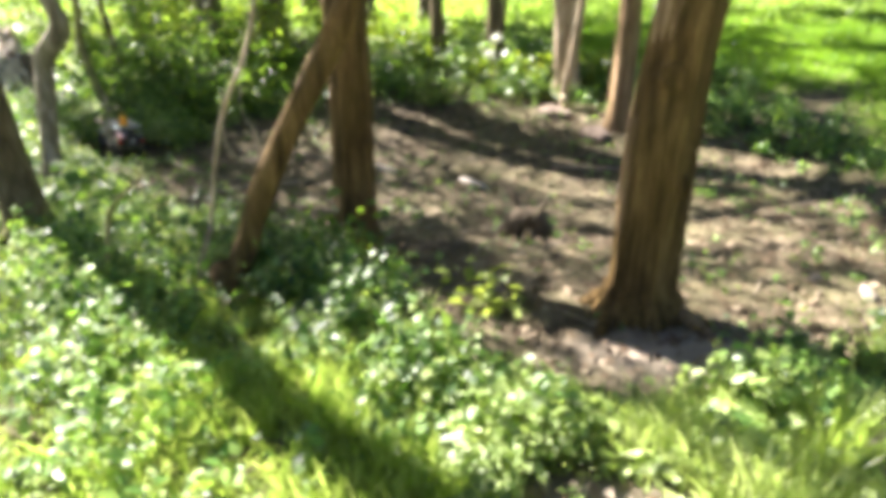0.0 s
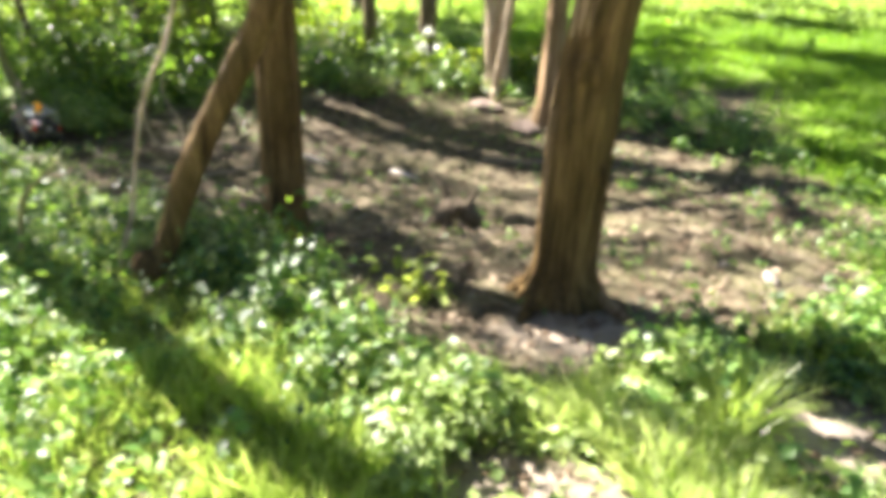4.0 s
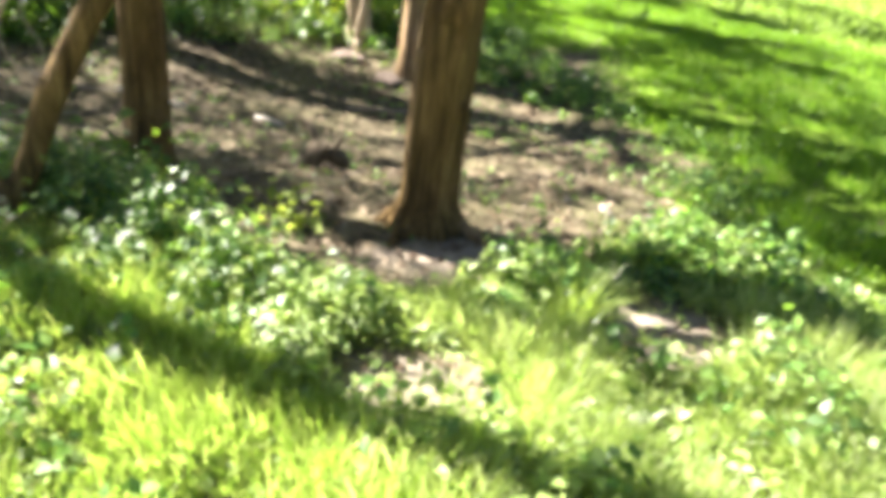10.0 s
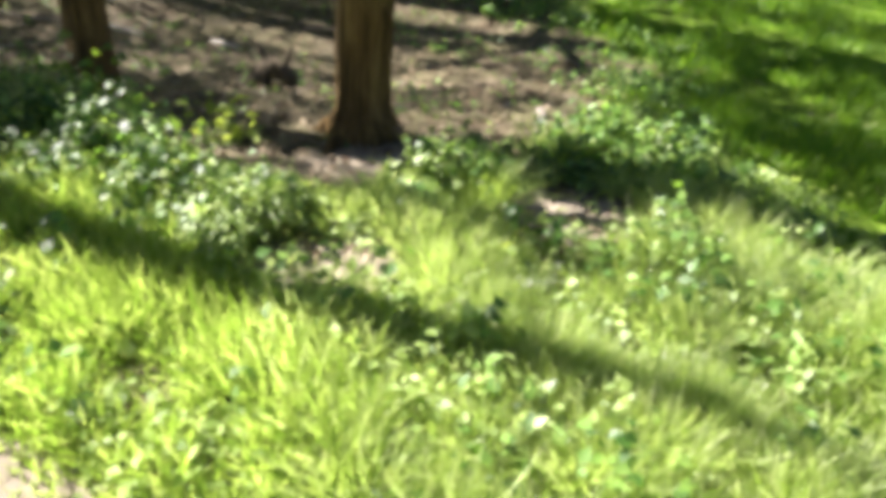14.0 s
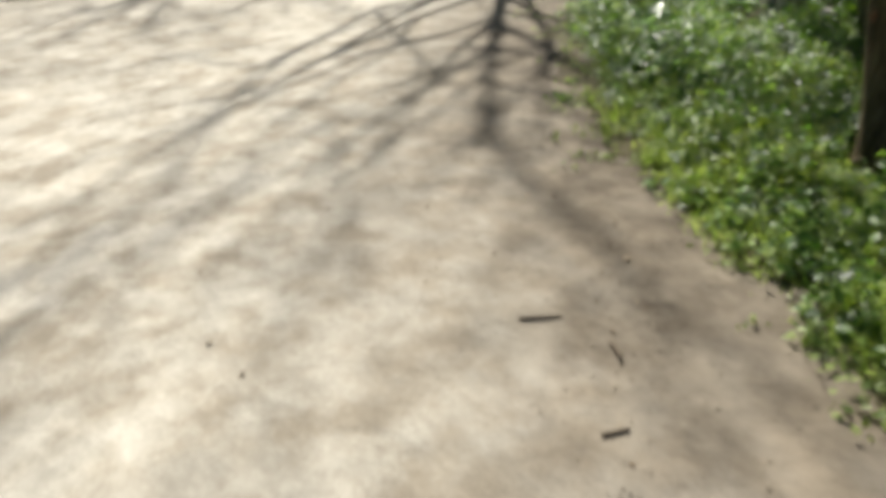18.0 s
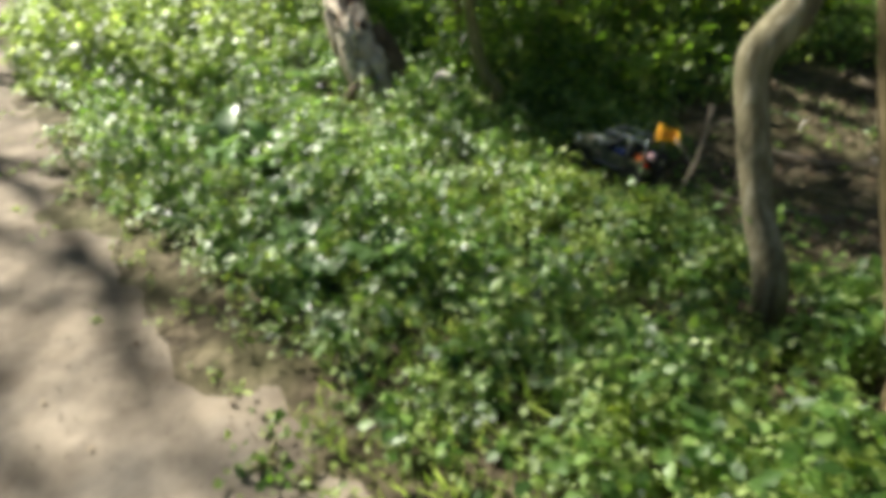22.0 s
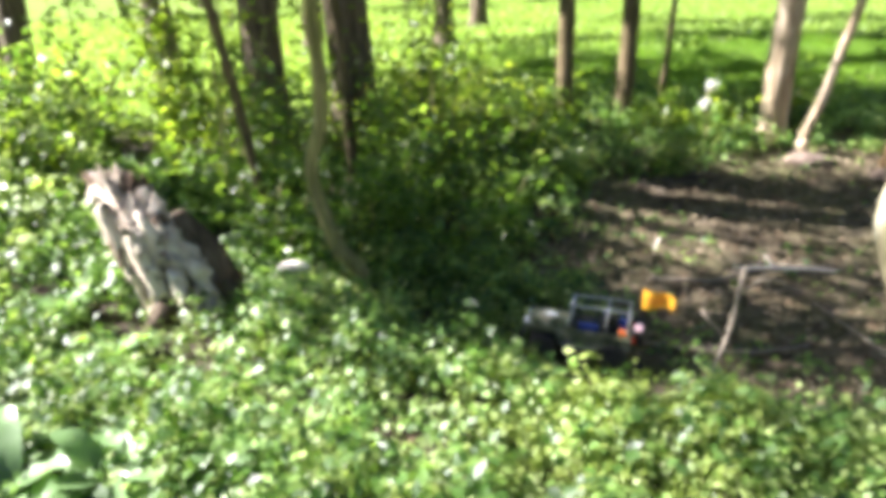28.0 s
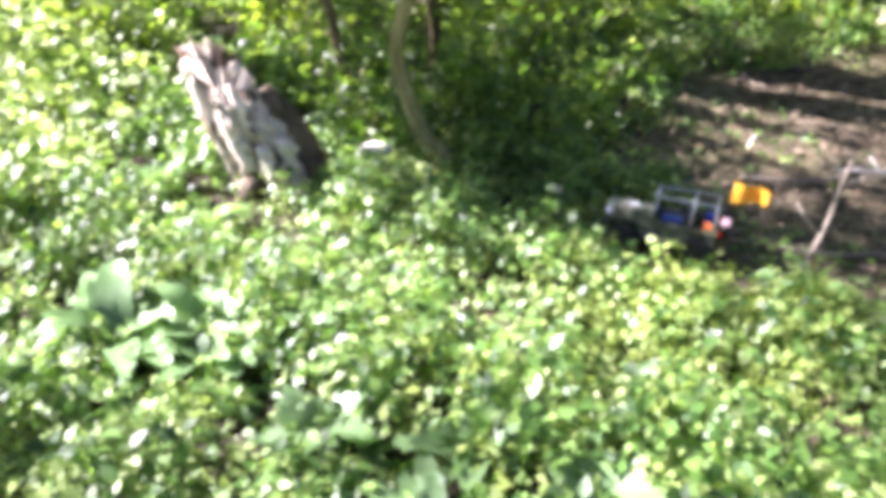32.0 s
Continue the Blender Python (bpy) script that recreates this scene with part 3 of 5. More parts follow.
knot(broad, (0.06, -0.135, 0.62), (0.03, 0.02, 0.05), BARK_WARM, "dark sunken knot in the bark")
tree("fringe_tree", (1.292, 7.144), straight(-0.102, -0.061, 5.0, 0.125, 0.7, 0.02, 0.5), "pale brown tree at the meadow's edge", BARK_PALE, seed=6.0, crown=3, leaf_share=0.9, leaf_size=0.11, per_tip=7)
tree("slanting_sapling", (1.214, 6.764), [(0, 0, 0, 0.045), (-0.01, -0.01, 0.18, 0.043), (0.033, -0.09, 0.5, 0.041), (0.07, -0.20, 1.1, 0.038), (0.13, -0.37, 2.0, 0.034), (0.2, -0.6, 3.2, 0.026)], "thin pale sapling slanting out of a bank", BARK_PALE, seed=6.5, segs=10, crown=1, leaf_share=0.6, limb=1.0)
tree("dark_fringe_tree", (1.61, 6.15), straight(0.02, -0.03, 4.6, 0.10, 0.7, 0.03, 1.5), "tan-barked tree behind the clearing", BARK_TAN, seed=7.0, crown=3, leaf_share=0.5)
tree("shadow_tree", (-2.15, 8.8), straight(-0.05, 0.02, 6.0, 0.19, 0.7, 0.03, 0.2), "thick dark tree deeper in the wood", BARK_DARK, seed=8.0, crown=3, leaf_share=1.0, per_tip=8, leaf_size=0.11, roots=3, limb=2.2)
for x, y, r, lx, ly, s in ((-0.08, 8.48, 0.085, -0.02, 0.0, 1), (0.58, 8.33, 0.09, 0.04, 0.0, 2), (0.62, 7.9, 0.03, 0.10, -0.02, 3), (-4.6, 11.8, 0.15, 0.03, 0.0, 5), (-2.6, 7.9, 0.04, -0.05, 0.04, 6), (-3.45, 7.3, 0.03, -0.12, 0.0, 7), (-1.2, 11.0, 0.14, 0.0, 0.0, 8), (-5.8, 11.2, 0.14, 0.0, 0.02, 10)):
    tree("wood_tree", (x, y), straight(lx, ly, 4.5, r, 0.7, 0.03, s), "slim brown woodland tree in the fringe" if r < 0.12 else "brown woodland tree among undergrowth", BARK_DARK if r > 0.1 else BARK_OLIVE, seed=10.0 + s, segs=12, crown=3 if r > 0.12 else 2, leaf_share=0.8, per_tip=6, leaf_size=0.10)
tree("crooked_bush", (-3.25, 6.38), [(0, 0, 0, 0.045), (-0.086, 0.055, 0.24, 0.042), (-0.176, 0.114, 0.65, 0.038), (-0.116, 0.075, 0.91, 0.036), (-0.103, 0.067, 1.19, 0.034), (-0.113, 0.073, 1.45, 0.032), (-0.1, 0.1, 2.1, 0.025)], "crooked thin olive-green bush stem beside the undergrowth", BARK_MOSSY, seed=20.0, segs=10, crown=1, flare=1.1, limb=1.0, leaf_share=1.0, per_tip=8)
tree("thin_sapling", (-1.08, 2.60), [(0, 0, 0, 0.012), (0.077, 0.01, 0.32, 0.011), (0.15, 0.02, 0.66, 0.010), (0.225, 0.02, 0.87, 0.010), (0.295, 0.03, 1.0, 0.009), (0.35, 0.04, 1.15, 0.009), (0.39, 0.05, 1.35, 0.008), (0.42, 0.1, 1.8, 0.007)], "thin pale yellowish sapling with a few leaves", BARK_PALE, seed=21.0, segs=8, crown=1, flare=1.1, limb=0.45, per_tip=3, leaf_size=0.05, leaf_mat=HERB_YELLOW)
# Tall bare trees down the path, whose limbs throw long soft shadows on it.
def bare_tree(base, lean, tall, r, fork, limbs, reach, seed, label):
    """A leafless tree: limbs rise in a fan from the trunk above the height fork."""
    global rng
    kept, rng = rng, np.random.default_rng(seed)
    z0 = float(height(*base))
    top = thing("bare_path_tree", (*base, z0), label, "tree", "trees of the wood")
    trunk = [(lean[0] * z, lean[1] * z, z, r * (1.25 if z == 0 else 1.0) * (1 - 0.88 * (z / tall) ** 1.1)) for z in np.linspace(0, tall, 10)]
    part_mesh("trunk", mesh_of("trunk", *tube([(0, 0, -0.3, r * 1.3)] + trunk, 16, 0.25, 0.08, seed), BARK_DARK, True), top)
    twigs = []
    for k in range(limbs):
        u = (k + 0.5) / limbs
        z = fork + (tall * 0.96 - fork) * u
        a = 2.4 * k + rng.uniform(-0.4, 0.4)
        grow, tips = [], []
        radius = 0.62 * r * (1 - 0.88 * (z / tall) ** 1.1)
        way = Vector((math.cos(a) * 0.7, math.sin(a) * 0.7, rng.uniform(0.6, 1.3)))
        branch_out((lean[0] * z, lean[1] * z, z), way, rng.uniform(0.8, 1.15) * (reach - 0.35 * reach * u), max(0.035, radius), 3, grow, tips, 0.5, 7)
        part_mesh("limb", mesh_of("limb", *grow[0], BARK_DARK, True), top)
        twigs += grow[1:]
    part_mesh("branchwork", mesh_of("branchwork", *joined(*twigs), BARK_DARK, True), top, kind="stuff")
    for k in range(4):
        c, d = math.cos(1.6 * k + seed), math.sin(1.6 * k + seed)
        pts = [(0.5 * r * c, 0.5 * r * d, 0.18, 0.4 * r), (1.3 * r * c, 1.3 * r * d, 0.04, 0.3 * r), (2.6 * r * c, 2.6 * r * d, -0.06, 0.14 * r)]
        part_mesh("root", mesh_of("root", *tube(pts, 8, 0.1, 0.1, k), BARK_DARK, True), top)
    rng = kept


bare_tree((-13.4, 13.4), (-0.113, -0.118), 11.8, 0.20, 5.4, 20, 4.4, 30, "large leafless tree beside the path")
bare_tree((-21.5, 17.0), (-0.10, -0.09), 13.0, 0.22, 7.0, 14, 4.6, 31, "tall leafless tree beside the path")
bare_tree((-26.0, 16.5), (0.0, -0.03), 17.0, 0.24, 9.0, 16, 5.0, 32, "tall leafless tree beside the path")


def shade_tree(base, tall, r, clumps, label):
    """A tree with limbs added for shade: unseen leaf clumps (x, y, z, radius, leaves) over the clearing's edge."""
    z0 = float(height(*base))
    top = thing("shade_tree", (*base, z0), label, "tree", "trees of the wood")
    line = [(0, 0, -0.2, r * 1.3), (0, 0, 0.0, r * 1.2), (0.01, 0, 0.3, r)] + [(0.03 * k, 0.02 * k, tall * k / 4, r * (1 - 0.12 * k)) for k in (1, 2, 3, 4)]
    part_mesh("trunk", mesh_of("trunk", *tube(line, 14, 0.1, 0.1, 3.0), BARK_DARK, True), top)
    for x, y, z, w, n in clumps:
        ex, ey, ez = x - base[0], y - base[1], z - z0
        pts = [(0.1, 0.07, tall * 0.85, r * 0.14), (ex * 0.5, ey * 0.5, (tall * 0.8 + ez) / 2 + 0.2, r * 0.07), (ex, ey, ez, 0.006)]
        part_mesh("limb", mesh_of("limb", *tube(pts, 6, 0.2), BARK_DARK, True), top)
        heads = rng.normal(0, 0.5, (14, 3)) * (w, w, w * 0.45)
        p = heads[rng.integers(0, 14, n)] + rng.normal(0, 0.15, (n, 3)) + (ex, ey, ez)
        part_mesh("leaf_clump", mesh_of("leaf_clump", *leaves_at(p, rng.uniform(0.08, 0.16, n), 0.8), CANOPY), top, kind="stuff")


def overhead(x, y, z):
    """The place at height z on the sun's way to a spot on the ground."""
    k = (z - 0.1) / math.tan(SUN_EL)
    return x + k * math.cos(SUN_AZ), y + k * math.sin(SUN_AZ), z


# Spots shaded by added, unseen leaf clumps: place on the ground, height, spread, leaves.
WOOD_SHADE = ((-2.4, 6.2, 6.0, 0.7, 420), (-2.7, 7.2, 5.6, 0.5, 220), (-1.9, 5.0, 6.4, 0.7, 250), (-1.2, 6.3, 6.2, 0.7, 160), (-2.2, 7.6, 6.2, 0.9, 200), (-1.1, 3.05, 6.6, 0.7, 600), (-0.4, 3.2, 6.6, 0.6, 420), (-0.7, 2.4, 6.6, 0.5, 260), (-0.6, 5.0, 6.4, 0.8, 160), (0.2, 4.4, 6.6, 0.5, 260), (-2.95, 5.85, 6.2, 0.45, 460), (-2.7, 6.6, 6.0, 0.6, 520), (-2.3, 5.6, 6.2, 0.55, 280), (-2.68, 3.82, 6.6, 0.35, 200), (-2.2, 4.6, 6.5, 0.5, 170), (-1.4, 5.3, 6.3, 0.5, 140), (-0.15, 2.95, 6.5, 0.4, 280), (-0.8, 5.5, 6.2, 0.6, 220), (-1.7, 5.8, 6.0, 0.5, 180), (-2.0, 7.1, 6.0, 0.7, 320), (-1.5, 4.4, 6.5, 0.4, 120))
VERGE_SHADE = ((-0.3, 3.6, 6.5, 0.4, 160), (-1.7, 4.2, 6.6, 0.45, 100), (-0.5, 4.0, 6.5, 0.5, 300), (-2.75, 5.95, 6.0, 0.3, 220), (-1.35, 4.3, 6.5, 0.45, 220), (-3.75, 3.95, 6.4, 0.25, 50), (-3.15, 5.68, 6.1, 0.26, 240), (-2.9, 5.5, 6.2, 0.22, 160), (-3.2, 3.6, 6.6, 0.25, 30))
shade_tree((-8.2, 11.7), 5.2, 0.17, [(*overhead(x, y, z), w, n) for x, y, z, w, n in WOOD_SHADE + VERGE_SHADE], "tall leafy tree added out of view to shade the undergrowth")

for x, y, r, s in ((-0.3, 12.9, 0.2, 1), (-2.7, 14.5, 0.22, 2), (2.9, 15.6, 0.2, 3), (0.8, 17.5, 0.22, 4), (6.0, 19.0, 0.25, 5), (-4.9, 14.3, 0.2, 6)):
    tree("meadow_tree", (x, y), straight(0.01 * s, 0.0, 4.2, r, 0.7, 0.04, s), "leafy tree standing in the meadow behind the wood", BARK_DARK, "meadow trees", seed=40.0 + s, segs=12, crown=3, leaf_share=1.0, leaf_size=0.16, per_tip=11, limb=2.4)

# Woods beyond the meadow, far off.
far_tree = tree("far_tree", (12.0, 34.0), straight(0.0, 0.0, 3.6, 0.2, 0.7, 0.05), "leafy tree on the far side of the meadow", BARK_DARK, "trees beyond the meadow", crown=3, leaf_share=1.0, leaf_size=0.42, per_tip=7, leaf_mat=SHRUB, segs=10, limb=2.6)
for i in range(26):
    a = radians(96 - i * 6.2 + rng.uniform(-2, 2))
    d = rng.uniform(31, 42)
    x, y = -1 + d * math.cos(a), 4 + d * math.sin(a)
    copy_thing(far_tree, pose(x, y, float(height(x, y)), 0, 0, rng.uniform(0, 360)))


# ---- undergrowth ----
def shrub(x, y, tall, wide, leaves, leaf=0.07, mat=None, label="dense leafy green shrub of the undergrowth"):
    top = thing("shrub", (x, y, float(height(x, y))), label, "shrub", "undergrowth shrubs")
    spots = []
    for _ in range(max(4, int(wide * 7))):
        a, r = rng.uniform(0, 2 * math.pi), wide * math.sqrt(rng.uniform(0, 1))
        ex, ey, ez = r * math.cos(a), r * math.sin(a), tall * rng.uniform(0.6, 1.05) * (1.15 - 0.5 * r / wide)
        pts = [(ex * 0.2, ey * 0.2, -0.03, 0.010), (ex * 0.5, ey * 0.5, ez * 0.5, 0.008), (ex, ey, ez, 0.004)]
        part_mesh("stem", mesh_of("stem", *tube(pts, 5, 0.2), STEM, True), top)
        c = curve_points(pts, 0.1)[:, :3]
        spots.append(c[len(c) // 5 :])
    c = np.concatenate(spots)
    p = c[rng.integers(0, len(c), leaves)] + rng.normal(0, 1, (leaves, 3)) * (0.10 * wide + 0.05, 0.10 * wide + 0.05, 0.08)
    p[:, 2] = np.maximum(p[:, 2], 0.03)
    part_mesh("foliage", mesh_of("foliage", *leaves_at(p, rng.uniform(0.5, 1.4, leaves) * leaf, 0.85), mat or SHRUB), top, kind="stuff")
    return top


for x, y, tall, wide, n in (
    (-2.85, 7.0, 0.9, 0.5, 1500), (-2.2, 7.5, 1.0, 0.6, 1700), (-3.3, 7.7, 1.1, 0.55, 1500), (-1.8, 8.2, 1.0, 0.6, 1200), (-1.1, 8.0, 0.6, 0.5, 900), (-2.65, 6.45, 0.45, 0.38, 900), (-2.1, 6.8, 0.55, 0.4, 900), (-3.5, 7.0, 0.6, 0.4, 900),
    (-0.2, 8.3, 0.55, 0.5, 800), (0.6, 7.7, 0.40, 0.45, 800), (1.75, 7.3, 0.4, 0.35, 500), (-0.9, 9.2, 0.8, 0.6, 900), (-2.8, 9.8, 0.8, 0.7, 1100), (-4.2, 10.4, 0.6, 0.7, 900), (1.1, 7.4, 0.4, 0.35, 600), (-1.6, 9.6, 0.9, 0.6, 900),
):
    shrub(x, y, tall, wide, int(n * 0.5), 0.07, CANOPY if x + y > 5.9 else SHRUB)
for x, y, tall, wide, n in ((-4.5, 9.0, 0.7, 0.5, 500), (-3.6, 8.9, 1.6, 0.5, 700), (-4.6, 10.6, 1.0, 0.6, 700)):
    shrub(x, y, tall, wide, n, 0.085, CANOPY, "tall bush with fresh yellow-green spring leaves")
for x, y, tall, wide, n in ((-3.5, 8.1, 2.1, 0.6, 520), (-2.5, 8.5, 2.2, 0.7, 560), (-3.1, 9.2, 2.3, 0.7, 560), (-1.5, 8.9, 1.9, 0.6, 420), (-2.0, 7.7, 1.5, 0.45, 320)):
    shrub(x, y, tall, wide, n, 0.06, CANOPY, "tall thin bush with fresh green spring leaves")
for x, y, tall, wide in ((-4.95, 9.6, 1.9, 0.6), (-4.2, 9.9, 1.7, 0.5), (-5.6, 9.0, 1.5, 0.6)):
    shrub(x, y, tall, wide, 620, 0.075, SHRUB, "tall leafy green bush behind the stump")
shrub(-0.11, 7.10, 0.36, 0.22, 450, 0.06, HERB_PALE, "pale yellow-green bush at the clearing's far edge")
shrub(-0.93, 7.35, 0.34, 0.24, 420, 0.06, HERB_PALE, "pale yellow-green bush at the clearing's far edge")
shrub(0.14, 2.52, 0.10, 0.17, 90, 0.06, HERB_YELLOW, "low yellow-green seedling bush")
shrub(-0.55, 3.05, 0.25, 0.22, 220, 0.06, None, "small bushy shrub at the leaning trees")
shrub(-1.02, 2.40, 0.16, 0.2, 140, 0.05, HERB, "low leafy herb clump at the leaning tree's foot")
shrub(-4.08, 3.17, 0.07, 0.09, 45, 0.035, HERB, "small green weed on the path's edge")
shrub(-2.12, 3.68, 0.16, 0.16, 60, 0.12, HERB, "broad-leaved bright green seedling")


# Its leaf clumps are added out of view to darken the meadow's edge.
shade_tree((-2.94, 8.76), 5.4, 0.17, [(*overhead(x, y, z), w, n) for x, y, z, w, n in ((2.7, 2.2, 6.2, 0.6, 330), (3.4, 2.9, 6.4, 0.7, 330), (3.6, 4.4, 6.0, 0.6, 240), (2.9, 5.6, 5.8, 0.6, 200), (3.1, 1.5, 6.2, 0.5, 260), (1.75, 3.2, 6.4, 0.4, 110), (2.3, 3.8, 6.2, 0.4, 130), (4.6, 3.2, 6.0, 0.5, 220), (5.6, 4.0, 6.0, 0.5, 200))], "tall wood tree with boughs added to shade the meadow's edge")


# Added only to throw a band of shade over the meadow behind.
shade_tree((-5.4, 15.0), 5.6, 0.2, [(*overhead(x, y, z), w, n) for x, y, z, w, n in ((-2.2, 10.6, 6.4, 0.8, 420), (-1.0, 9.7, 6.4, 0.8, 420), (0.3, 9.5, 6.2, 0.8, 420), (1.5, 9.0, 6.0, 0.7, 380), (2.6, 8.4, 6.0, 0.7, 340), (0.0, 10.9, 6.6, 0.8, 380), (1.6, 10.4, 6.4, 0.8, 380), (3.0, 9.8, 6.4, 0.8, 340), (4.2, 9.2, 6.4, 0.7, 300))], "tall leafy tree added to shade the meadow behind the wood")


def pick(n, x0, x1, y0, y1, keep):
    """Places in a box, kept with a chance that keep(x, y) gives."""
    x, y = rng.uniform(x0, x1, n), rng.uniform(y0, y1, n)
    k = rng.random(n) < keep(x, y)
    return x[k], y[k]


CAR_AT = (-2.68, 5.35)


def clear_of_car(x, y):
    near = np.clip((np.hypot((x - CAR_AT[0]) * 0.9, y - CAR_AT[1]) - 0.26) * 8, 0, 1)
    return near * np.clip((np.hypot((x - CAR_AT[0] + 0.06) * 0.9, y - CAR_AT[1] + 0.32) - 0.2) * 6, 0.12, 1)


def clear_of_trunks(x, y):
    """Fewer herbs right at the feet of the near trees."""
    out = 1.0
    for a, b in ((-2.44, 3.92), (-2.24, 3.31), (-0.96, 2.54), (0.83, 2.5), (-0.47, 3.24)):
        out = out * np.clip((np.hypot(x - a, y - b) - 0.13) * 5, 0.05, 1)
    out = out * np.clip((np.hypot(x + 4.08, y - 6.52) - 0.14) * 6, 0.1, 1)
    return out


def clumps(x, y):
    """Grass grows in hand-wide tussocks with thin spots between them."""
    return np.clip(0.55 + 0.75 * wave(x * 4.6 + 1.7 * wave(y, x), y * 4.6) + 0.35 * wave(x * 1.7, y * 1.9 + 4), 0.05, 1)


def grassy(x, y):
    """The soft grass strip between the path and the herbs."""
    gap = edge_gap(x, y)
    return np.clip(1.2 + 0.55 * x, 0.06, 1) * np.clip(1.75 + 0.6 * np.clip(x + 0.3, 0, 1) - 1.2 * gap + 0.5 * wave(x * 1.9, y * 1.9), 0, 1)


def herb_share(x, y):
    gap = edge_gap(x, y) - 0.22 * np.clip((-2.6 - x) / 0.6, 0, 1)
    rich = np.clip(0.95 + 0.5 * wave(x * 1.2 + 3, y * 1.2), 0.45, 1) * np.clip(0.8 + 0.8 * wave(x * 2.9, y * 2.9 + 1), 0.12, 1)
    return np.clip(gap * 2.6 + 0.35 * wave(x * 3.3, y * 3.3), 0, 1) * (1 - bare(x, y)) * (1 - 0.97 * lawn(x, y)) * rich * clear_of_car(x, y) * clear_of_trunks(x, y) * (1 - 0.93 * grassy(x, y))


def herbs(name, x, y, tall, leaf, per, mat, label):
    """Leafy ground herbs: whorls of leaves on short stalks."""
    n = len(x)
    h = tall * rng.uniform(0.35, 1.2, n) * np.clip(0.35 + edge_gap(x, y) * 1.2, 0.4, 1) * np.clip(1.0 + 1.2 * wave(x * 2.9, y * 2.9 + 1), 0.4, 1.8)
    base = np.repeat(lay(x, y), per, 0)
    a, r = rng.uniform(0, 2 * math.pi, n * per), np.abs(rng.normal(0, 0.05, n * per)) + 0.015
    at = base + np.stack([r * np.cos(a), r * np.sin(a), np.repeat(h, per) * rng.uniform(0.35, 1.0, n * per)], -1)
    turns = rot_to(0.55 * np.cos(a) + rng.normal(0, 0.42, n * per), 0.55 * np.sin(a) + rng.normal(0, 0.42, n * per), np.ones(n * per), a + math.pi)
    v, f = scatter(LEAF, LEAF_F, at, turns, rng.uniform(0.6, 1.4, n * per) * leaf)
    stalk = blades_at(lay(x, y, -0.01), h, np.full(n, 0.006), 0.2)
    v, f = joined((v, f), stalk)
    tagged(new(name, mesh_of(name, v, f, mat)), label, "plants", kind="stuff")


x, y = pick(40000, -9.5, 3.2, 0.0, 9.0, herb_share)
herbs("ground_herbs", x, y, 0.17, 0.045, 10, HERB, "low leafy green herbs covering the verge and woodland floor")
x, y = pick(34000, -6.0, 2.4, 0.0, 6.6, herb_share)
herbs("small_herbs", x, y, 0.12, 0.033, 10, HERB_PALE, "small-leaved pale green herbs between the larger ones")
x, y = pick(3600, -4.5, 1.8, 1.0, 7.5, lambda x, y: herb_share(x, y) * np.clip(wave(x * 0.9 + 1, y * 0.9 + 2) * 2, 0.1, 1))
herbs("yellow_green_herbs", x, y, 0.14, 0.05, 8, HERB_YELLOW, "low yellow-green leafy herbs among the darker ones")
x, y = pick(3400, -3.8, -2.3, 4.1, 5.3, lambda x, y: np.clip(1.4 - 1.5 * np.hypot((x + 3.0 + 0.5 * (y - 4.7)) / 0.55, (y - 4.7) / 0.5) + 0.5 * wave(x * 4, y * 4), 0, 0.75) * clear_of_car(x, y))
herbs("yellow_green_herbs", x, y, 0.12, 0.034, 9, HERB_YELLOW, "patch of small yellow-green herbs by the clearing")
x, y = pick(1900, -3.3, -1.9, 2.1, 3.2, lambda x, y: np.clip(edge_gap(x, y) * 4, 0, 1) * np.clip(1.5 - 1.5 * np.hypot((x + 2.62) / 0.55, (y - 2.62) / 0.4) + 0.5 * wave(x * 4, y * 4), 0, 0.8) * clear_of_trunks(x, y))
herbs("yellow_green_herbs", x, y, 0.16, 0.032, 9, HERB_YELLOW, "patch of small yellow-green herbs at the verge tree")
x, y = pick(9000, -14, 8, 4.5, 16, lambda x, y: herb_share(x, y) * (np.clip(y - 7.2, 0, 1) + (x < -7)))
herbs("woodland_herbs", x, y, 0.28, 0.10, 7, SHRUB, "taller leafy green plants on the woodland floor")
x, y = pick(6500, -8.5, -4.2, 6.4, 11.0, lambda x, y: np.clip(edge_gap(x, y) * 3, 0, 1) * 0.8 * np.clip(np.hypot(x + 4.35, y - 6.8) - 0.5, 0, 1))
herbs("tall_sunlit_herbs", x, y, 0.34, 0.075, 8, HERB_PALE, "tall pale sunlit herbs behind the stump")
x, y = pick(5200, -3.0, 4.0, 2.2, 7.8, lambda x, y: bare(x, y) * (0.28 + 0.35 * np.clip(-0.6 - x, 0, 1) + 0.4 * np.clip(x - 1.1, 0, 1)) * np.clip(wave(x * 1.5, y * 1.5 + 4) * 3, 0.1, 1))
herbs("clearing_seedlings", x, y, 0.05, 0.04, 5, HERB, "scattered green seedlings on the bare soil of the clearing")
x, y = pick(2000, -0.1, 2.6, 0.3, 2.45, lambda x, y: (1 - bare(x, y)) * 0.8)
herbs("sunlit_verge_herbs", x, y, 0.08, 0.034, 8, HERB_PALE, "pale small-leaved herbs on the sunny verge")
x, y = pick(300, -0.3, 2.0, 0.2, 1.9, lambda x, y: herb_share(x, y) + 0.35)
herbs("broad_verge_leaves", x, y, 0.11, 0.042, 6, HERB_PALE, "broad pale sunlit leaves on the verge")

x, y = pick(9000, -9.0, 3.0, -1.0, 9.0, lambda x, y: np.exp(-(((edge_gap(x, y) - 0.08) / 0.24) ** 2)) * np.clip(0.5 + wave(x * 2.7, y * 2.7), 0.05, 1))
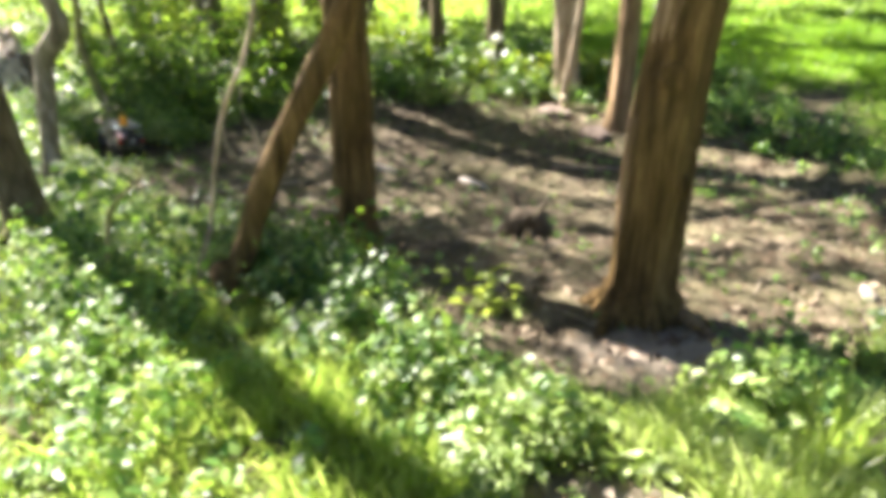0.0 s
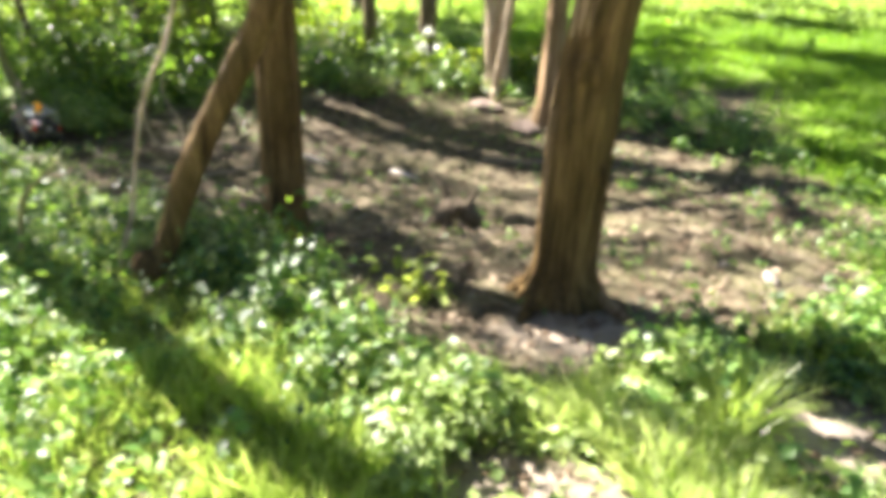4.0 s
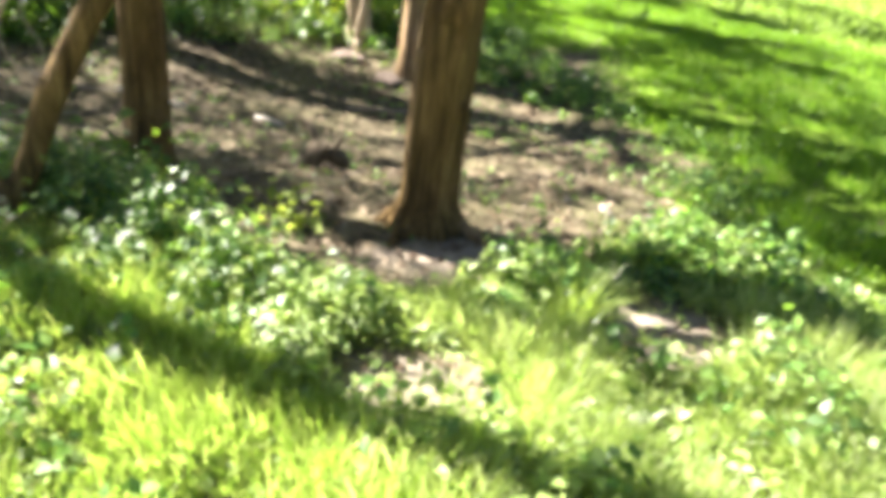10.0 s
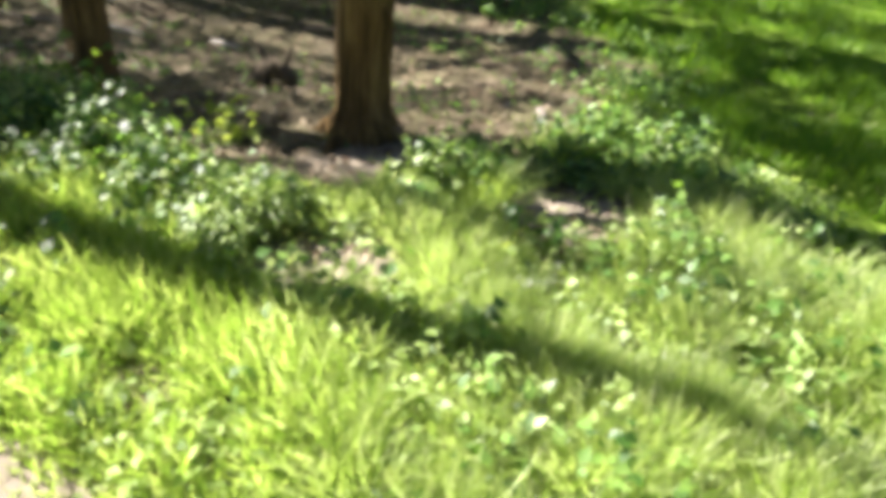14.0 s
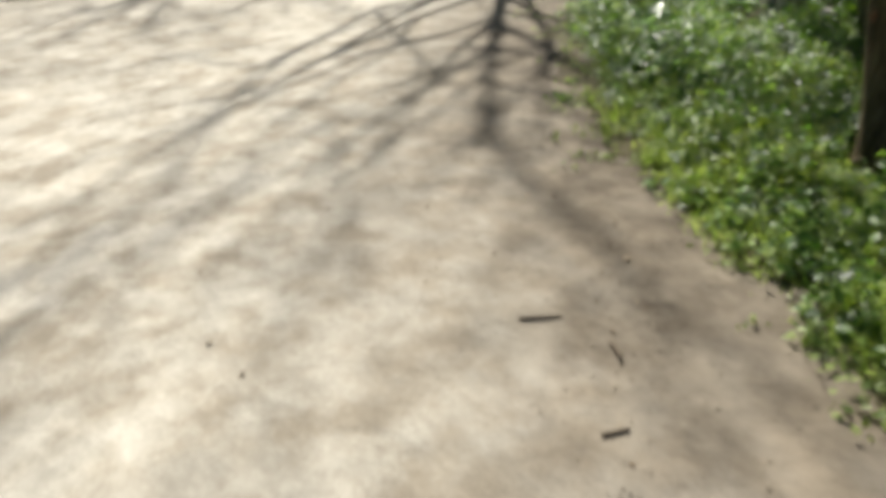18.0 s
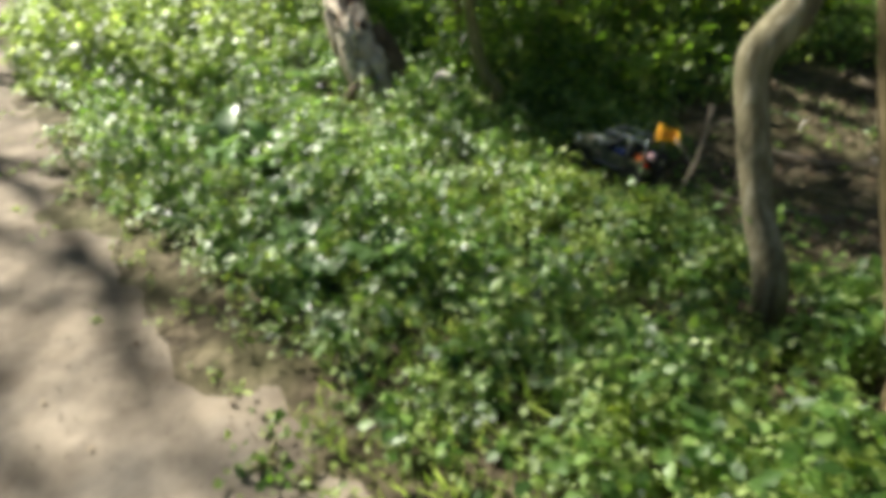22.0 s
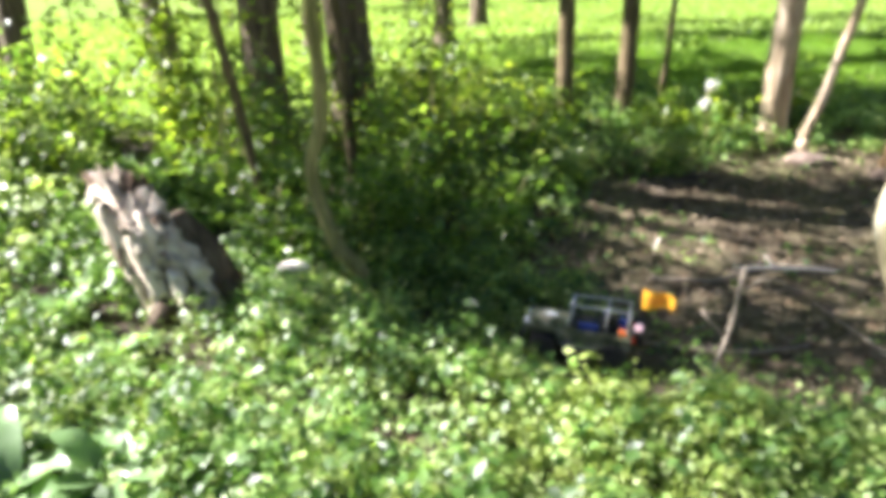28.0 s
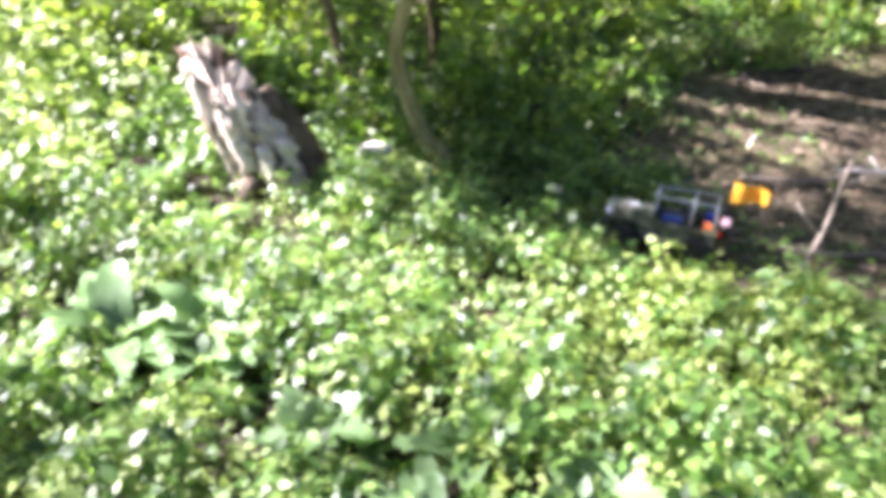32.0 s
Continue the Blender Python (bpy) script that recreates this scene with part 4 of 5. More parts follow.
herbs("path_edge_herbs", x, y, 0.10, 0.030, 7, HERB_PALE, "tiny pale weeds creeping onto the path's edge")

x, y = pick(520, 0.05, 1.0, 1.15, 1.85, lambda x, y: 0.9 * (1 - bare(x, y)))
herbs("leafy_verge_herbs", x, y, 0.14, 0.042, 9, HERB_PALE, "sunlit pale green leafy herbs before the broad tree")

# Grasses.
x, y = pick(230000, 1.6, 9.0, 0.3, 14, lambda x, y: lawn(x, y) * (1 - bare(x, y)))
n = len(x)
v, f = blades_at(lay(x, y, -0.01), rng.uniform(0.06, 0.17, n) * np.clip(0.7 + 0.5 * wave(x * 1.6, y * 1.6), 0.35, 1.3) * (0.6 + 0.6 * clumps(x, y)), rng.uniform(0.006, 0.012, n), 0.5)
tagged(new("meadow_grass", mesh_of("meadow_grass", v, f, GRASS)), "lush bright green meadow grass", "grass", kind="stuff")
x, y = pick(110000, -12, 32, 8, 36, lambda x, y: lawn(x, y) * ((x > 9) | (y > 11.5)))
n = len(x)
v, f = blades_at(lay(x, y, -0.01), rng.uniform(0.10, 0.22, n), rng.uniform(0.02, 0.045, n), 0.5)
tagged(new("far_meadow_grass", mesh_of("far_meadow_grass", v, f, FAR_GRASS)), "meadow grass beyond the wood, coloured paler as if sunlit", "grass", kind="stuff")
x, y = pick(640000, -4.0, 3.6, -1.4, 4.4, lambda x, y: np.clip(edge_gap(x, y) * 7 + 0.2, 0, 1) * (1 - bare(x, y)) * (grassy(x, y) + 0.05) * (edge_gap(x, y) < 2.6) * (0.25 + 0.75 * clumps(x, y)))
n = len(x)
v, f = blades_at(lay(x, y, -0.01), rng.uniform(0.05, 0.17, n) * (0.45 + 0.85 * clumps(x, y)) * np.clip(0.35 + edge_gap(x, y) * 2.5, 0.3, 1), rng.uniform(0.004, 0.009, n), 0.5)
tagged(new("verge_grass", mesh_of("verge_grass", v, f, VERGE_GRASS)), "soft yellow-green grass along the path's verge", "grass", kind="stuff")


x, y = pick(170000, 0.2, 2.35, -0.6, 1.8, lambda x, y: (1 - bare(x, y)) * np.clip(0.75 + 0.6 * wave(x * 2.1 + 1, y * 2.1), 0.15, 1) * clumps(x, y) * np.clip((2.4 - x) * 1.6, 0, 1) * np.clip((1.75 - y) * 2, 0, 1) * np.clip((x - 0.15) * 3, 0, 1))
n = len(x)
v, f = blades_at(lay(x, y, -0.01), rng.uniform(0.08, 0.22, n) * (0.5 + 0.7 * clumps(x, y)), rng.uniform(0.004, 0.008, n), 0.7)
tagged(new("pale_verge_grass", mesh_of("pale_verge_grass", v, f, PALE_GRASS)), "fluffy pale sunlit grass on the sunny verge", "grass", kind="stuff")

BLADES = []
for k in range(6):
    bend, n = 0.25 + 0.12 * k, 6
    v = [(side * 0.5 * (1 - (i / n) ** 2) + 0.02 * side, bend * (i / n) ** 2, i / n - 0.18 * bend * (i / n) ** 3) for i in range(n + 1) for side in (-1, 1)]
    f = [(2 * i, 2 * i + 1, 2 * i + 3, 2 * i + 2) for i in range(n)]
    BLADES.append(mesh_of("blade", v, f, VERGE_GRASS, True))


def tuft(x, y, tall, wide, n, label="tall fresh green grass tuft"):
    """A clump of arching blades, each a part."""
    top = thing("grass_tuft", (x, y, float(height(x, y))), label, "grass", "grass tufts")
    for _ in range(n):
        a, r = rng.uniform(0, 2 * math.pi), 0.35 * wide * math.sqrt(rng.uniform(0, 1))
        h = tall * rng.uniform(0.5, 1.1)
        ob = part_mesh("blade", BLADES[int(rng.integers(0, 6))], top)
        tilt = math.degrees(r / wide) * 0.7 + rng.normal(0, 7)
        m = pose(r * math.cos(a), r * math.sin(a), -0.02, 0, 0, math.degrees(a) - 90 + rng.normal(0, 25)) @ pose(0, 0, 0, -tilt, 0, 0)
        ob.matrix_basis = m @ Matrix.Diagonal((rng.uniform(0.004, 0.008), h * 0.7, h, 1))


tuft(1.12, 1.50, 0.32, 0.17, 420, "tall bright green grass tuft on the verge")
tuft(1.62, 1.95, 0.26, 0.40, 140)
tuft(2.1, 1.65, 0.24, 0.40, 140)
tuft(0.95, 0.9, 0.2, 0.35, 120)
tuft(-2.35, 2.35, 0.2, 0.3, 90, "grass tuft at the path's edge")
tuft(-3.0, 2.65, 0.18, 0.3, 90, "grass tuft at the path's edge")


def dock(x, y, leaves, long, label="broad-leaved blue-green dock plant with long leaves"):
    """A rosette of long arching leaves, each a part."""
    top = thing("dock_plant", (x, y, float(height(x, y))), label, "plant", "dock plants")
    ts = np.linspace(0, 1, 8)
    for k in range(leaves):
        a, up, l = rng.uniform(0, 2 * math.pi), rng.uniform(0.55, 1.25), long * rng.uniform(0.6, 1.1)
        w = 0.165 * l * np.sin(np.clip(ts * 0.86 + 0.10, 0, 1) * math.pi) ** 0.8 + 0.006
        out, z = l * (ts * math.cos(up) + 0.25 * ts**2), l * (ts * math.sin(up) * 1.2 - 0.75 * ts**2 * math.sin(up) * rng.uniform(0.6, 1.1)) + 0.01
        wavy = 0.012 * np.sin(ts * 14 + k)
        rows = []
        for s, drop in ((-1, 0.25), (0, 0.0), (1, 0.25)):
            rows.append(np.stack([out, s * w, z + abs(s) * (drop * w + wavy)], -1))
        v = np.stack(rows, 1).reshape(-1, 3)
        c, s = math.cos(a), math.sin(a)
        v = np.stack([v[:, 0] * c - v[:, 1] * s, v[:, 0] * s + v[:, 1] * c, v[:, 2]], -1)
        f = [(i * 3 + j, i * 3 + j + 1, i * 3 + j + 4, i * 3 + j + 3) for i in range(7) for j in range(2)]
        part_mesh("leaf", mesh_of("leaf", v, f, DOCK, True), top)


for x, y, n, l in ((-3.85, 4.2, 26, 0.23), (-3.62, 3.98, 22, 0.21), (-4.0, 4.5, 22, 0.21), (-3.35, 3.6, 18, 0.17), (-4.35, 4.75, 20, 0.20), (-4.6, 5.2, 18, 0.20), (-4.12, 4.02, 16, 0.18), (-4.75, 5.75, 18, 0.20), (-4.5, 4.3, 14, 0.17), (-3.75, 4.45, 18, 0.2), (-3.5, 4.2, 18, 0.2), (-4.2, 4.35, 16, 0.18), (-4.75, 6.35, 20, 0.2), (-4.6, 6.75, 20, 0.2), (-5.0, 6.6, 18, 0.2), (-4.45, 6.2, 16, 0.17), (-5.1, 7.1, 18, 0.2), (-4.85, 5.44, 24, 0.30), (-4.56, 5.33, 22, 0.28)):
    dock(x, y, n, l)

# Leaf litter and small sticks on the clearing's soil.
x, y = pick(24000, -4.0, 4.5, 1.2, 9.0, lambda x, y: (0.12 + 0.8 * bare(x, y)) * np.clip(edge_gap(x, y) * 3 + 0.15, 0.02, 1))
p = lay(x, y, 0.006) + np.stack([0 * x, 0 * x, rng.uniform(0, 0.012, len(x))], -1)
v, f = leaves_at(p, rng.uniform(0.02, 0.06, len(x)), 0.35)
tagged(new("leaf_litter", mesh_of("leaf_litter", v, f, LITTER)), "dry brown fallen leaves scattered on bare soil", "leaf litter", kind="stuff")
x, y = pick(5200, -9.0, 1.5, -2.5, 9.0, lambda x, y: np.clip(0.25 - 0.12 * edge_gap(x, y), 0, 0.6) * (edge_gap(x, y) < 0.1) * np.exp(edge_gap(x, y) * 0.7))
v, f = leaves_at(lay(x, y, 0.016), rng.uniform(0.008, 0.03, len(x)), 0.3)
tagged(new("path_litter", mesh_of("path_litter", v, f, LITTER)), "small brown leaf scraps and grit on the sandy path", "leaf litter", kind="stuff")
x, y = pick(26000, -6.0, -0.6, -0.6, 5.5, lambda x, y: (edge_gap(x, y) < 0.15) * np.clip(1.05 + edge_gap(x, y) * 0.75, 0, 1) ** 2 * np.clip(0.45 + 0.8 * wave(x * 3.3, y * 3.3), 0.05, 1))
n = len(x)
crumb = [(0.5, 0, 0), (-0.25, 0.43, 0), (-0.25, -0.43, 0), (0.05, 0, 0.45)]
turns = rot_to(rng.normal(0, 0.3, n), rng.normal(0, 0.3, n), np.ones(n), rng.uniform(0, 6.28, n))
v, f = scatter(crumb, [(0, 1, 3), (1, 2, 3), (2, 0, 3)], lay(x, y, 0.012), turns, rng.uniform(0.005, 0.015, n))
tagged(new("soil_crumbs", mesh_of("soil_crumbs", v, f, CRUMB)), "dark crumbs of soil and grit on the worn path edge", "soil", kind="stuff")
x, y = pick(1500, -3.2, 3.6, 1.8, 7.6, lambda x, y: 0.9 * bare(x, y))
n = len(x)
turns = rot_to(rng.normal(0, 1, n), rng.normal(0, 1, n), rng.normal(0, 0.12, n), rng.uniform(0, 6.28, n))
stick = [(math.cos(a) * 0.5, math.sin(a) * 0.5, z) for z in (-0.5, 0.5) for a in (0, 2.09, 4.19)]
stick_f = [(0, 1, 4), (0, 4, 3), (1, 2, 5), (1, 5, 4), (2, 0, 3), (2, 3, 5)]
v, f = scatter(stick, stick_f, lay(x, y, 0.008), turns, np.stack([rng.uniform(0.003, 0.008, n)] * 2 + [rng.uniform(0.05, 0.3, n)], -1))
tagged(new("fallen_twigs", mesh_of("fallen_twigs", v, f, DRYWOOD)), "thin dry twigs strewn over the clearing", "twigs", kind="stuff")


# ---- loose things ----
def branch_thing(name, points, label, mat=DRYWOOD, category="branch", group="", sides=()):
    """A stick on the ground: world points (x, y, lift over the soil, radius); sides are further arms."""
    x0, y0 = points[0][:2]
    z0 = float(height(x0, y0))
    top = thing(name, (x0, y0, z0), label, category, group)
    for k, line in enumerate((points, *sides)):
        pts = [(x - x0, y - y0, float(height(x, y)) - z0 + h, r) for x, y, h, r in line]
        part_mesh("stem" if k == 0 else "side_twig", mesh_of("stem", *tube(pts, 8, 0.05, 0.12, k), mat, True), top)
    return top


BLEACHED = plain("bleached_white_wood", (0.66, 0.61, 0.54), 0.8, vary=0.2, scale=20)
branch_thing("standing_stick", [(-2.55, 4.79, -0.05, 0.006), (-2.50, 4.78, 0.16, 0.0065), (-2.45, 4.77, 0.32, 0.007), (-2.43, 4.77, 0.46, 0.007), (-2.42, 4.76, 0.59, 0.007)], "pale forked stick standing in the soil", sides=([(-2.43, 4.77, 0.47, 0.006), (-2.365, 4.73, 0.53, 0.005), (-2.285, 4.69, 0.53, 0.004)], [(-2.45, 4.78, 0.28, 0.005), (-2.535, 4.84, 0.40, 0.004)]))
branch_thing("dry_vine", [(-0.86, 2.57, 0.90, 0.0025), (-0.87, 2.57, 0.72, 0.003), (-0.82, 2.56, 0.645, 0.003), (-0.74, 2.55, 0.655, 0.003), (-0.74, 2.55, 0.76, 0.003), (-0.79, 2.56, 0.86, 0.003), (-0.74, 2.55, 1.06, 0.003)], "pale dry vine curled round a sapling", DRYWOOD, "vine")
branch_thing("bent_stick", [(-1.48, 2.53, -0.05, 0.012), (-1.43, 2.53, 0.2, 0.012), (-1.374, 2.53, 0.42, 0.011), (-1.30, 2.54, 0.50, 0.009), (-1.217, 2.54, 0.57, 0.007)], "broken yellowish stick bent near its top", STEM)
branch_thing("dead_branch", [(-1.75, 4.25, 0.02, 0.010), (-1.5, 4.6, 0.04, 0.010), (-1.2, 4.95, 0.03, 0.008), (-1.0, 5.25, 0.02, 0.007)], "dead branch lying on the soil", group="fallen branches")
branch_thing("dead_branch", [(-1.6, 5.9, 0.02, 0.014), (-1.2, 5.7, 0.03, 0.012), (-0.7, 5.75, 0.02, 0.007)], "dead branch lying on the soil", group="fallen branches")
branch_thing("dead_branch", [(-2.3, 5.3, 0.02, 0.010), (-2.0, 5.0, 0.03, 0.010), (-1.6, 4.9, 0.02, 0.006)], "dead branch lying on the soil", group="fallen branches")
branch_thing("dead_branch", [(0.9, 5.4, 0.02, 0.012), (1.3, 5.2, 0.03, 0.010), (1.7, 5.25, 0.02, 0.006)], "dead branch lying on the soil", group="fallen branches")
branch_thing("dead_branch", [(-0.98, 5.78, 0.03, 0.009), (-0.80, 5.62, 0.05, 0.013), (-0.60, 5.52, 0.04, 0.012), (-0.42, 5.42, 0.02, 0.008)], "pale bleached branch lying on the soil", BLEACHED, group="fallen branches", sides=([(-0.80, 5.62, 0.05, 0.008), (-0.78, 5.72, 0.10, 0.004)],))
branch_thing("dead_branch", [(0.12, 5.22, 0.02, 0.010), (0.22, 5.08, 0.04, 0.011), (0.34, 4.92, 0.02, 0.006)], "pale bleached branch lying on the soil", BLEACHED, group="fallen branches")
branch_thing("pale_stub", [(-1.24, 6.20, -0.03, 0.007), (-1.24, 6.19, 0.06, 0.006), (-1.21, 6.18, 0.11, 0.004)], "short bleached stub standing in the soil", BLEACHED)
branch_thing("yellow_stalk", [(-2.25, 3.71, -0.03, 0.008), (-2.23, 3.72, 0.12, 0.007), (-2.15, 3.76, 0.25, 0.005)], "bent yellowish plant stalk among herbs", STEM, "plant stalk")
branch_thing("root_clump", [(0.36, 3.74, -0.02, 0.07), (0.45, 3.77, 0.10, 0.075), (0.55, 3.72, 0.09, 0.06), (0.66, 3.66, -0.02, 0.04)], "dark knotted root clump standing out of the soil", BARK_DARK, "root", sides=([(0.46, 3.78, 0.10, 0.035), (0.42, 3.84, 0.24, 0.02), (0.34, 3.92, 0.32, 0.010)], [(0.54, 3.70, 0.10, 0.03), (0.62, 3.74, 0.24, 0.014)], [(0.50, 3.74, 0.08, 0.03), (0.48, 3.62, 0.16, 0.016), (0.42, 3.52, 0.10, 0.010)]))
branch_thing("white_branch", [(-3.72, 6.50, -0.04, 0.012), (-3.67, 6.46, 0.15, 0.016), (-3.61, 6.42, 0.19, 0.030), (-3.53, 6.39, 0.18, 0.020)], "bleached white broken branch end caught in the undergrowth", BLEACHED)
for pts in ([(-2.66, 1.03, 0.014, 0.006), (-2.61, 1.08, 0.018, 0.006), (-2.56, 1.14, 0.012, 0.004)], [(-2.36, 1.13, 0.014, 0.008), (-2.32, 1.10, 0.016, 0.008), (-2.28, 1.07, 0.012, 0.005)], [(-2.15, 0.77, 0.014, 0.006), (-2.11, 0.84, 0.016, 0.005)]):
    branch_thing("path_twig", pts, "short dark twig lying on the sandy path", DARKTWIG, "twig", "twigs on the path")


def chunk(name, x, y, size, mat, label, category, seed, group=""):
    """A rough lump of stone or wood, half sunk."""
    bm = bmesh.new()
    bmesh.ops.create_icosphere(bm, subdivisions=2, radius=1.0)
    for v in bm.verts:
        k = 1 + 0.28 * noise.noise(v.co * 1.3 + Vector((seed, 0, 0))) + 0.12 * noise.noise(v.co * 3.1 + Vector((0, seed, 0)))
        v.co = Vector((v.co.x * size[0], v.co.y * size[1], v.co.z * size[2])) * k
    me = bpy.data.meshes.new(name)
    bm.to_mesh(me)
    bm.free()
    me.materials.append(mat)
    ob = new(name, me)
    ob.matrix_world = pose(x, y, float(height(x, y)) + size[2] * 0.3, 0, 0, seed * 77)
    tagged(ob, label, category, group)


PALE_STONE = plain("pale_chalky_stone", (0.21, 0.18, 0.15), 0.9, vary=0.25, scale=14)
chunk("pale_stone", 1.88, 2.60, (0.085, 0.035, 0.022), PALE_STONE, "pale flat stone lying on bare soil", "stone", 1.0, "stones")
chunk("pale_stone", 2.08, 2.47, (0.04, 0.025, 0.018), PALE_STONE, "small pale stone lying on bare soil", "stone", 2.0, "stones")
chunk("pale_stone", 1.75, 2.8, (0.035, 0.025, 0.018), PALE_STONE, "small pale stone lying on bare soil", "stone", 3.0, "stones")
BANK = plain("pinkish_dry_earth", (0.15, 0.112, 0.088), 0.95, vary=0.55, scale=12)
chunk("earth_bank", 1.38, 6.02, (0.20, 0.13, 0.07), BANK, "pinkish mound of dry earth under a fringe tree", "earth mound", 6.0)
chunk("earth_bank", 1.10, 6.62, (0.20, 0.12, 0.06), BANK, "pinkish mound of dry earth at the foot of the sapling", "earth mound", 4.0)


def white_head_sapling(x, y):
    """A thin bare stem that carries two round white heads, built for two unidentified white spots."""
    top = thing("white_headed_sapling", (x, y, float(height(x, y))), "thin sapling with two round white heads", "sapling")
    part_mesh("stem", mesh_of("stem", *tube([(0, 0, -0.03, 0.008), (0.02, 0.0, 0.25, 0.007), (-0.02, 0.02, 0.42, 0.006), (0.05, 0.02, 0.58, 0.004)], 6, 0.05), STEM, True), top)
    for dx, z in ((-0.02, 0.43), (0.05, 0.58)):
        p = rng.normal(0, 0.022, (90, 3)) + (dx, 0.02, z)
        part_mesh("round_head", mesh_of("round_head", *leaves_at(p, rng.uniform(0.02, 0.035, 90), 0.9), WHITE_LEAF), top, "round head of small white leaves")
    p = rng.normal(0, 0.05, (30, 3)) * (1, 1, 2.0) + (0.0, 0.01, 0.25)
    part_mesh("foliage", mesh_of("foliage", *leaves_at(p, rng.uniform(0.03, 0.06, 30), 0.8), CANOPY), top, kind="stuff")


WHITE_LEAF = leaf_material("white_leaf", (0.70, 0.70, 0.62), (0.78, 0.78, 0.72), (0.84, 0.84, 0.80), (1.0, 1.0, 0.95), 0.6, 0.4, 0.3)
white_head_sapling(0.50, 7.25)


def stump():
    """A torn stump: a broad leaning slab of lumpy bleached wood that stands on torn root legs, hollow behind."""
    x0, y0 = -4.06, 6.53
    top = thing("tree_stump", (x0, y0, float(height(x0, y0))), "bleached lumpy tree stump with flaking bark, half rotten", "stump")
    m, nt, b = material("bleached_rotten_wood", 0.8, 0.0, 0.25)
    grain, lumps = noise_tex(nt, 24.0, 8.0, (1.0, 1.0, 0.35), 0.7), noise_tex(nt, 10.0, 5.0, (1.0, 1.0, 0.55))
    c = ramp(nt, grain, [(0.28, (0.48, 0.36, 0.25)), (0.45, (0.72, 0.61, 0.47)), (0.62, (0.84, 0.77, 0.66))])
    c = blend(nt, ramp(nt, lumps, [(0.42, (0.95,) * 3), (0.50, (0, 0, 0))]), c, (0.10, 0.06, 0.033))
    nt.links.new(c, b.inputs["Base Color"])
    bump(nt, b, grain, 1.0, 0.03)
    along, across = Vector((0.45, -0.89, 0)), Vector((0.89, 0.45, 0))
    lean = Vector((-0.20, 0.10, 0))

    def rim(a, u):
        """Outline at height share u: lobes at the foot, lumps all over."""
        foot = max(0.0, 1 - u * 2.6)
        lobes = 0.50 * foot * math.cos(4 * a + 0.9)
        p = Vector((math.cos(a) * 2.2, math.sin(a) * 2.2, u * 4.2))
        k = 1 + lobes + 0.26 * noise.noise(p) + 0.42 * noise.noise(p * 2.6) + 0.18 * noise.noise(p * 5.5)
        w = 0.185 + 0.03 * math.sin(math.pi * min(1.0, u * 1.2)) - 0.05 * max(0.0, u - 0.75) * 4 * 0.6
        return along * (w * k * math.cos(a)) + across * (0.115 * k * math.sin(a)) + lean * u

    segs, rows = 72, 44
    v, f = [], []
    for i in range(rows):
        u = i / (rows - 1)
        for j in range(segs):
            a = 2 * math.pi * j / segs
            tall = 0.60 - 0.13 * math.cos(a) + 0.09 * noise.noise((math.cos(a) * 3.0, math.sin(a) * 3.0, 7.0)) + 0.06 * noise.noise((math.cos(a) * 8.0, math.sin(a) * 8.0, 2.0))
            q = rim(a, u)
            v.append((q.x, q.y, -0.08 + (tall + 0.08) * u))
    for i in range(rows - 1):
        for j in range(segs):
            k = (j + 1) % segs
            f.append((i * segs + j, i * segs + k, (i + 1) * segs + k))
            f.append((i * segs + j, (i + 1) * segs + k, (i + 1) * segs + j))
    c0 = len(v)
    v.append((lean.x, lean.y, 0.42))
    f += [((rows - 1) * segs + j, (rows - 1) * segs + (j + 1) % segs, c0) for j in range(segs)]
    part_mesh("shell", mesh_of("shell", v, f, m, True), top)
    # Torn bark plates and legs: (side, depth, foot, head height, width).
    for k, (sx, sy, z0, z1, w) in enumerate(((-0.13, -0.10, -0.06, 0.30, 0.050), (0.15, -0.09, 0.04, 0.30, 0.042), (-0.05, -0.13, 0.22, 0.58, 0.045), (0.04, -0.12, 0.16, 0.46, 0.040), (-0.16, -0.03, 0.30, 0.66, 0.045), (0.10, -0.05, 0.30, 0.56, 0.035), (0.0, 0.09, 0.2, 0.62, 0.05))):
        pts = []
        for q in (0.0, 0.35, 0.7, 1.0):
            z = z0 + (z1 - z0) * q
            p = along * (sx * (1 + 0.10 * math.sin(5 * q + k))) + across * sy + lean * (z / 0.62)
            pts.append((p.x, p.y, z, w * (1.0, 1.1, 0.85, 0.35)[int(q * 3.01)]))
        part_mesh("splinter", mesh_of("splinter", *tube(pts, 10, 0.03, 0.45, k * 3.1), m, True), top)
    # Dark bark colour here paints in the stump's unlit right side.
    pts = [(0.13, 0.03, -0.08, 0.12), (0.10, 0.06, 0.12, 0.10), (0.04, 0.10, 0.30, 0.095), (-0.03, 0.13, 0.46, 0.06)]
    part_mesh("bark", mesh_of("bark", *tube(pts, 22, 0.04, 0.4, 5.0), BARK_DARK, True), top, "dark bark column standing for the stump's unlit side")
    for k, (a, l) in enumerate(((5.9, 0.24), (0.5, 0.26), (3.6, 0.2))):
        c, s = math.cos(a), math.sin(a)
        pts = [(0.13 * c, 0.10 * s, 0.10, 0.06), ((0.15 + l * 0.5) * c, (0.12 + l * 0.5) * s, 0.02, 0.045), ((0.15 + l) * c, (0.12 + l) * s, -0.06, 0.02)]
        part_mesh("root", mesh_of("root", *tube(pts, 8, 0.05, 0.2, k), BARK_DARK, True), top)


stump()


# Small plants on the verges.
PETAL = plain("yellow_petals", (0.85, 0.62, 0.02), 0.7, vary=0.15, scale=60)


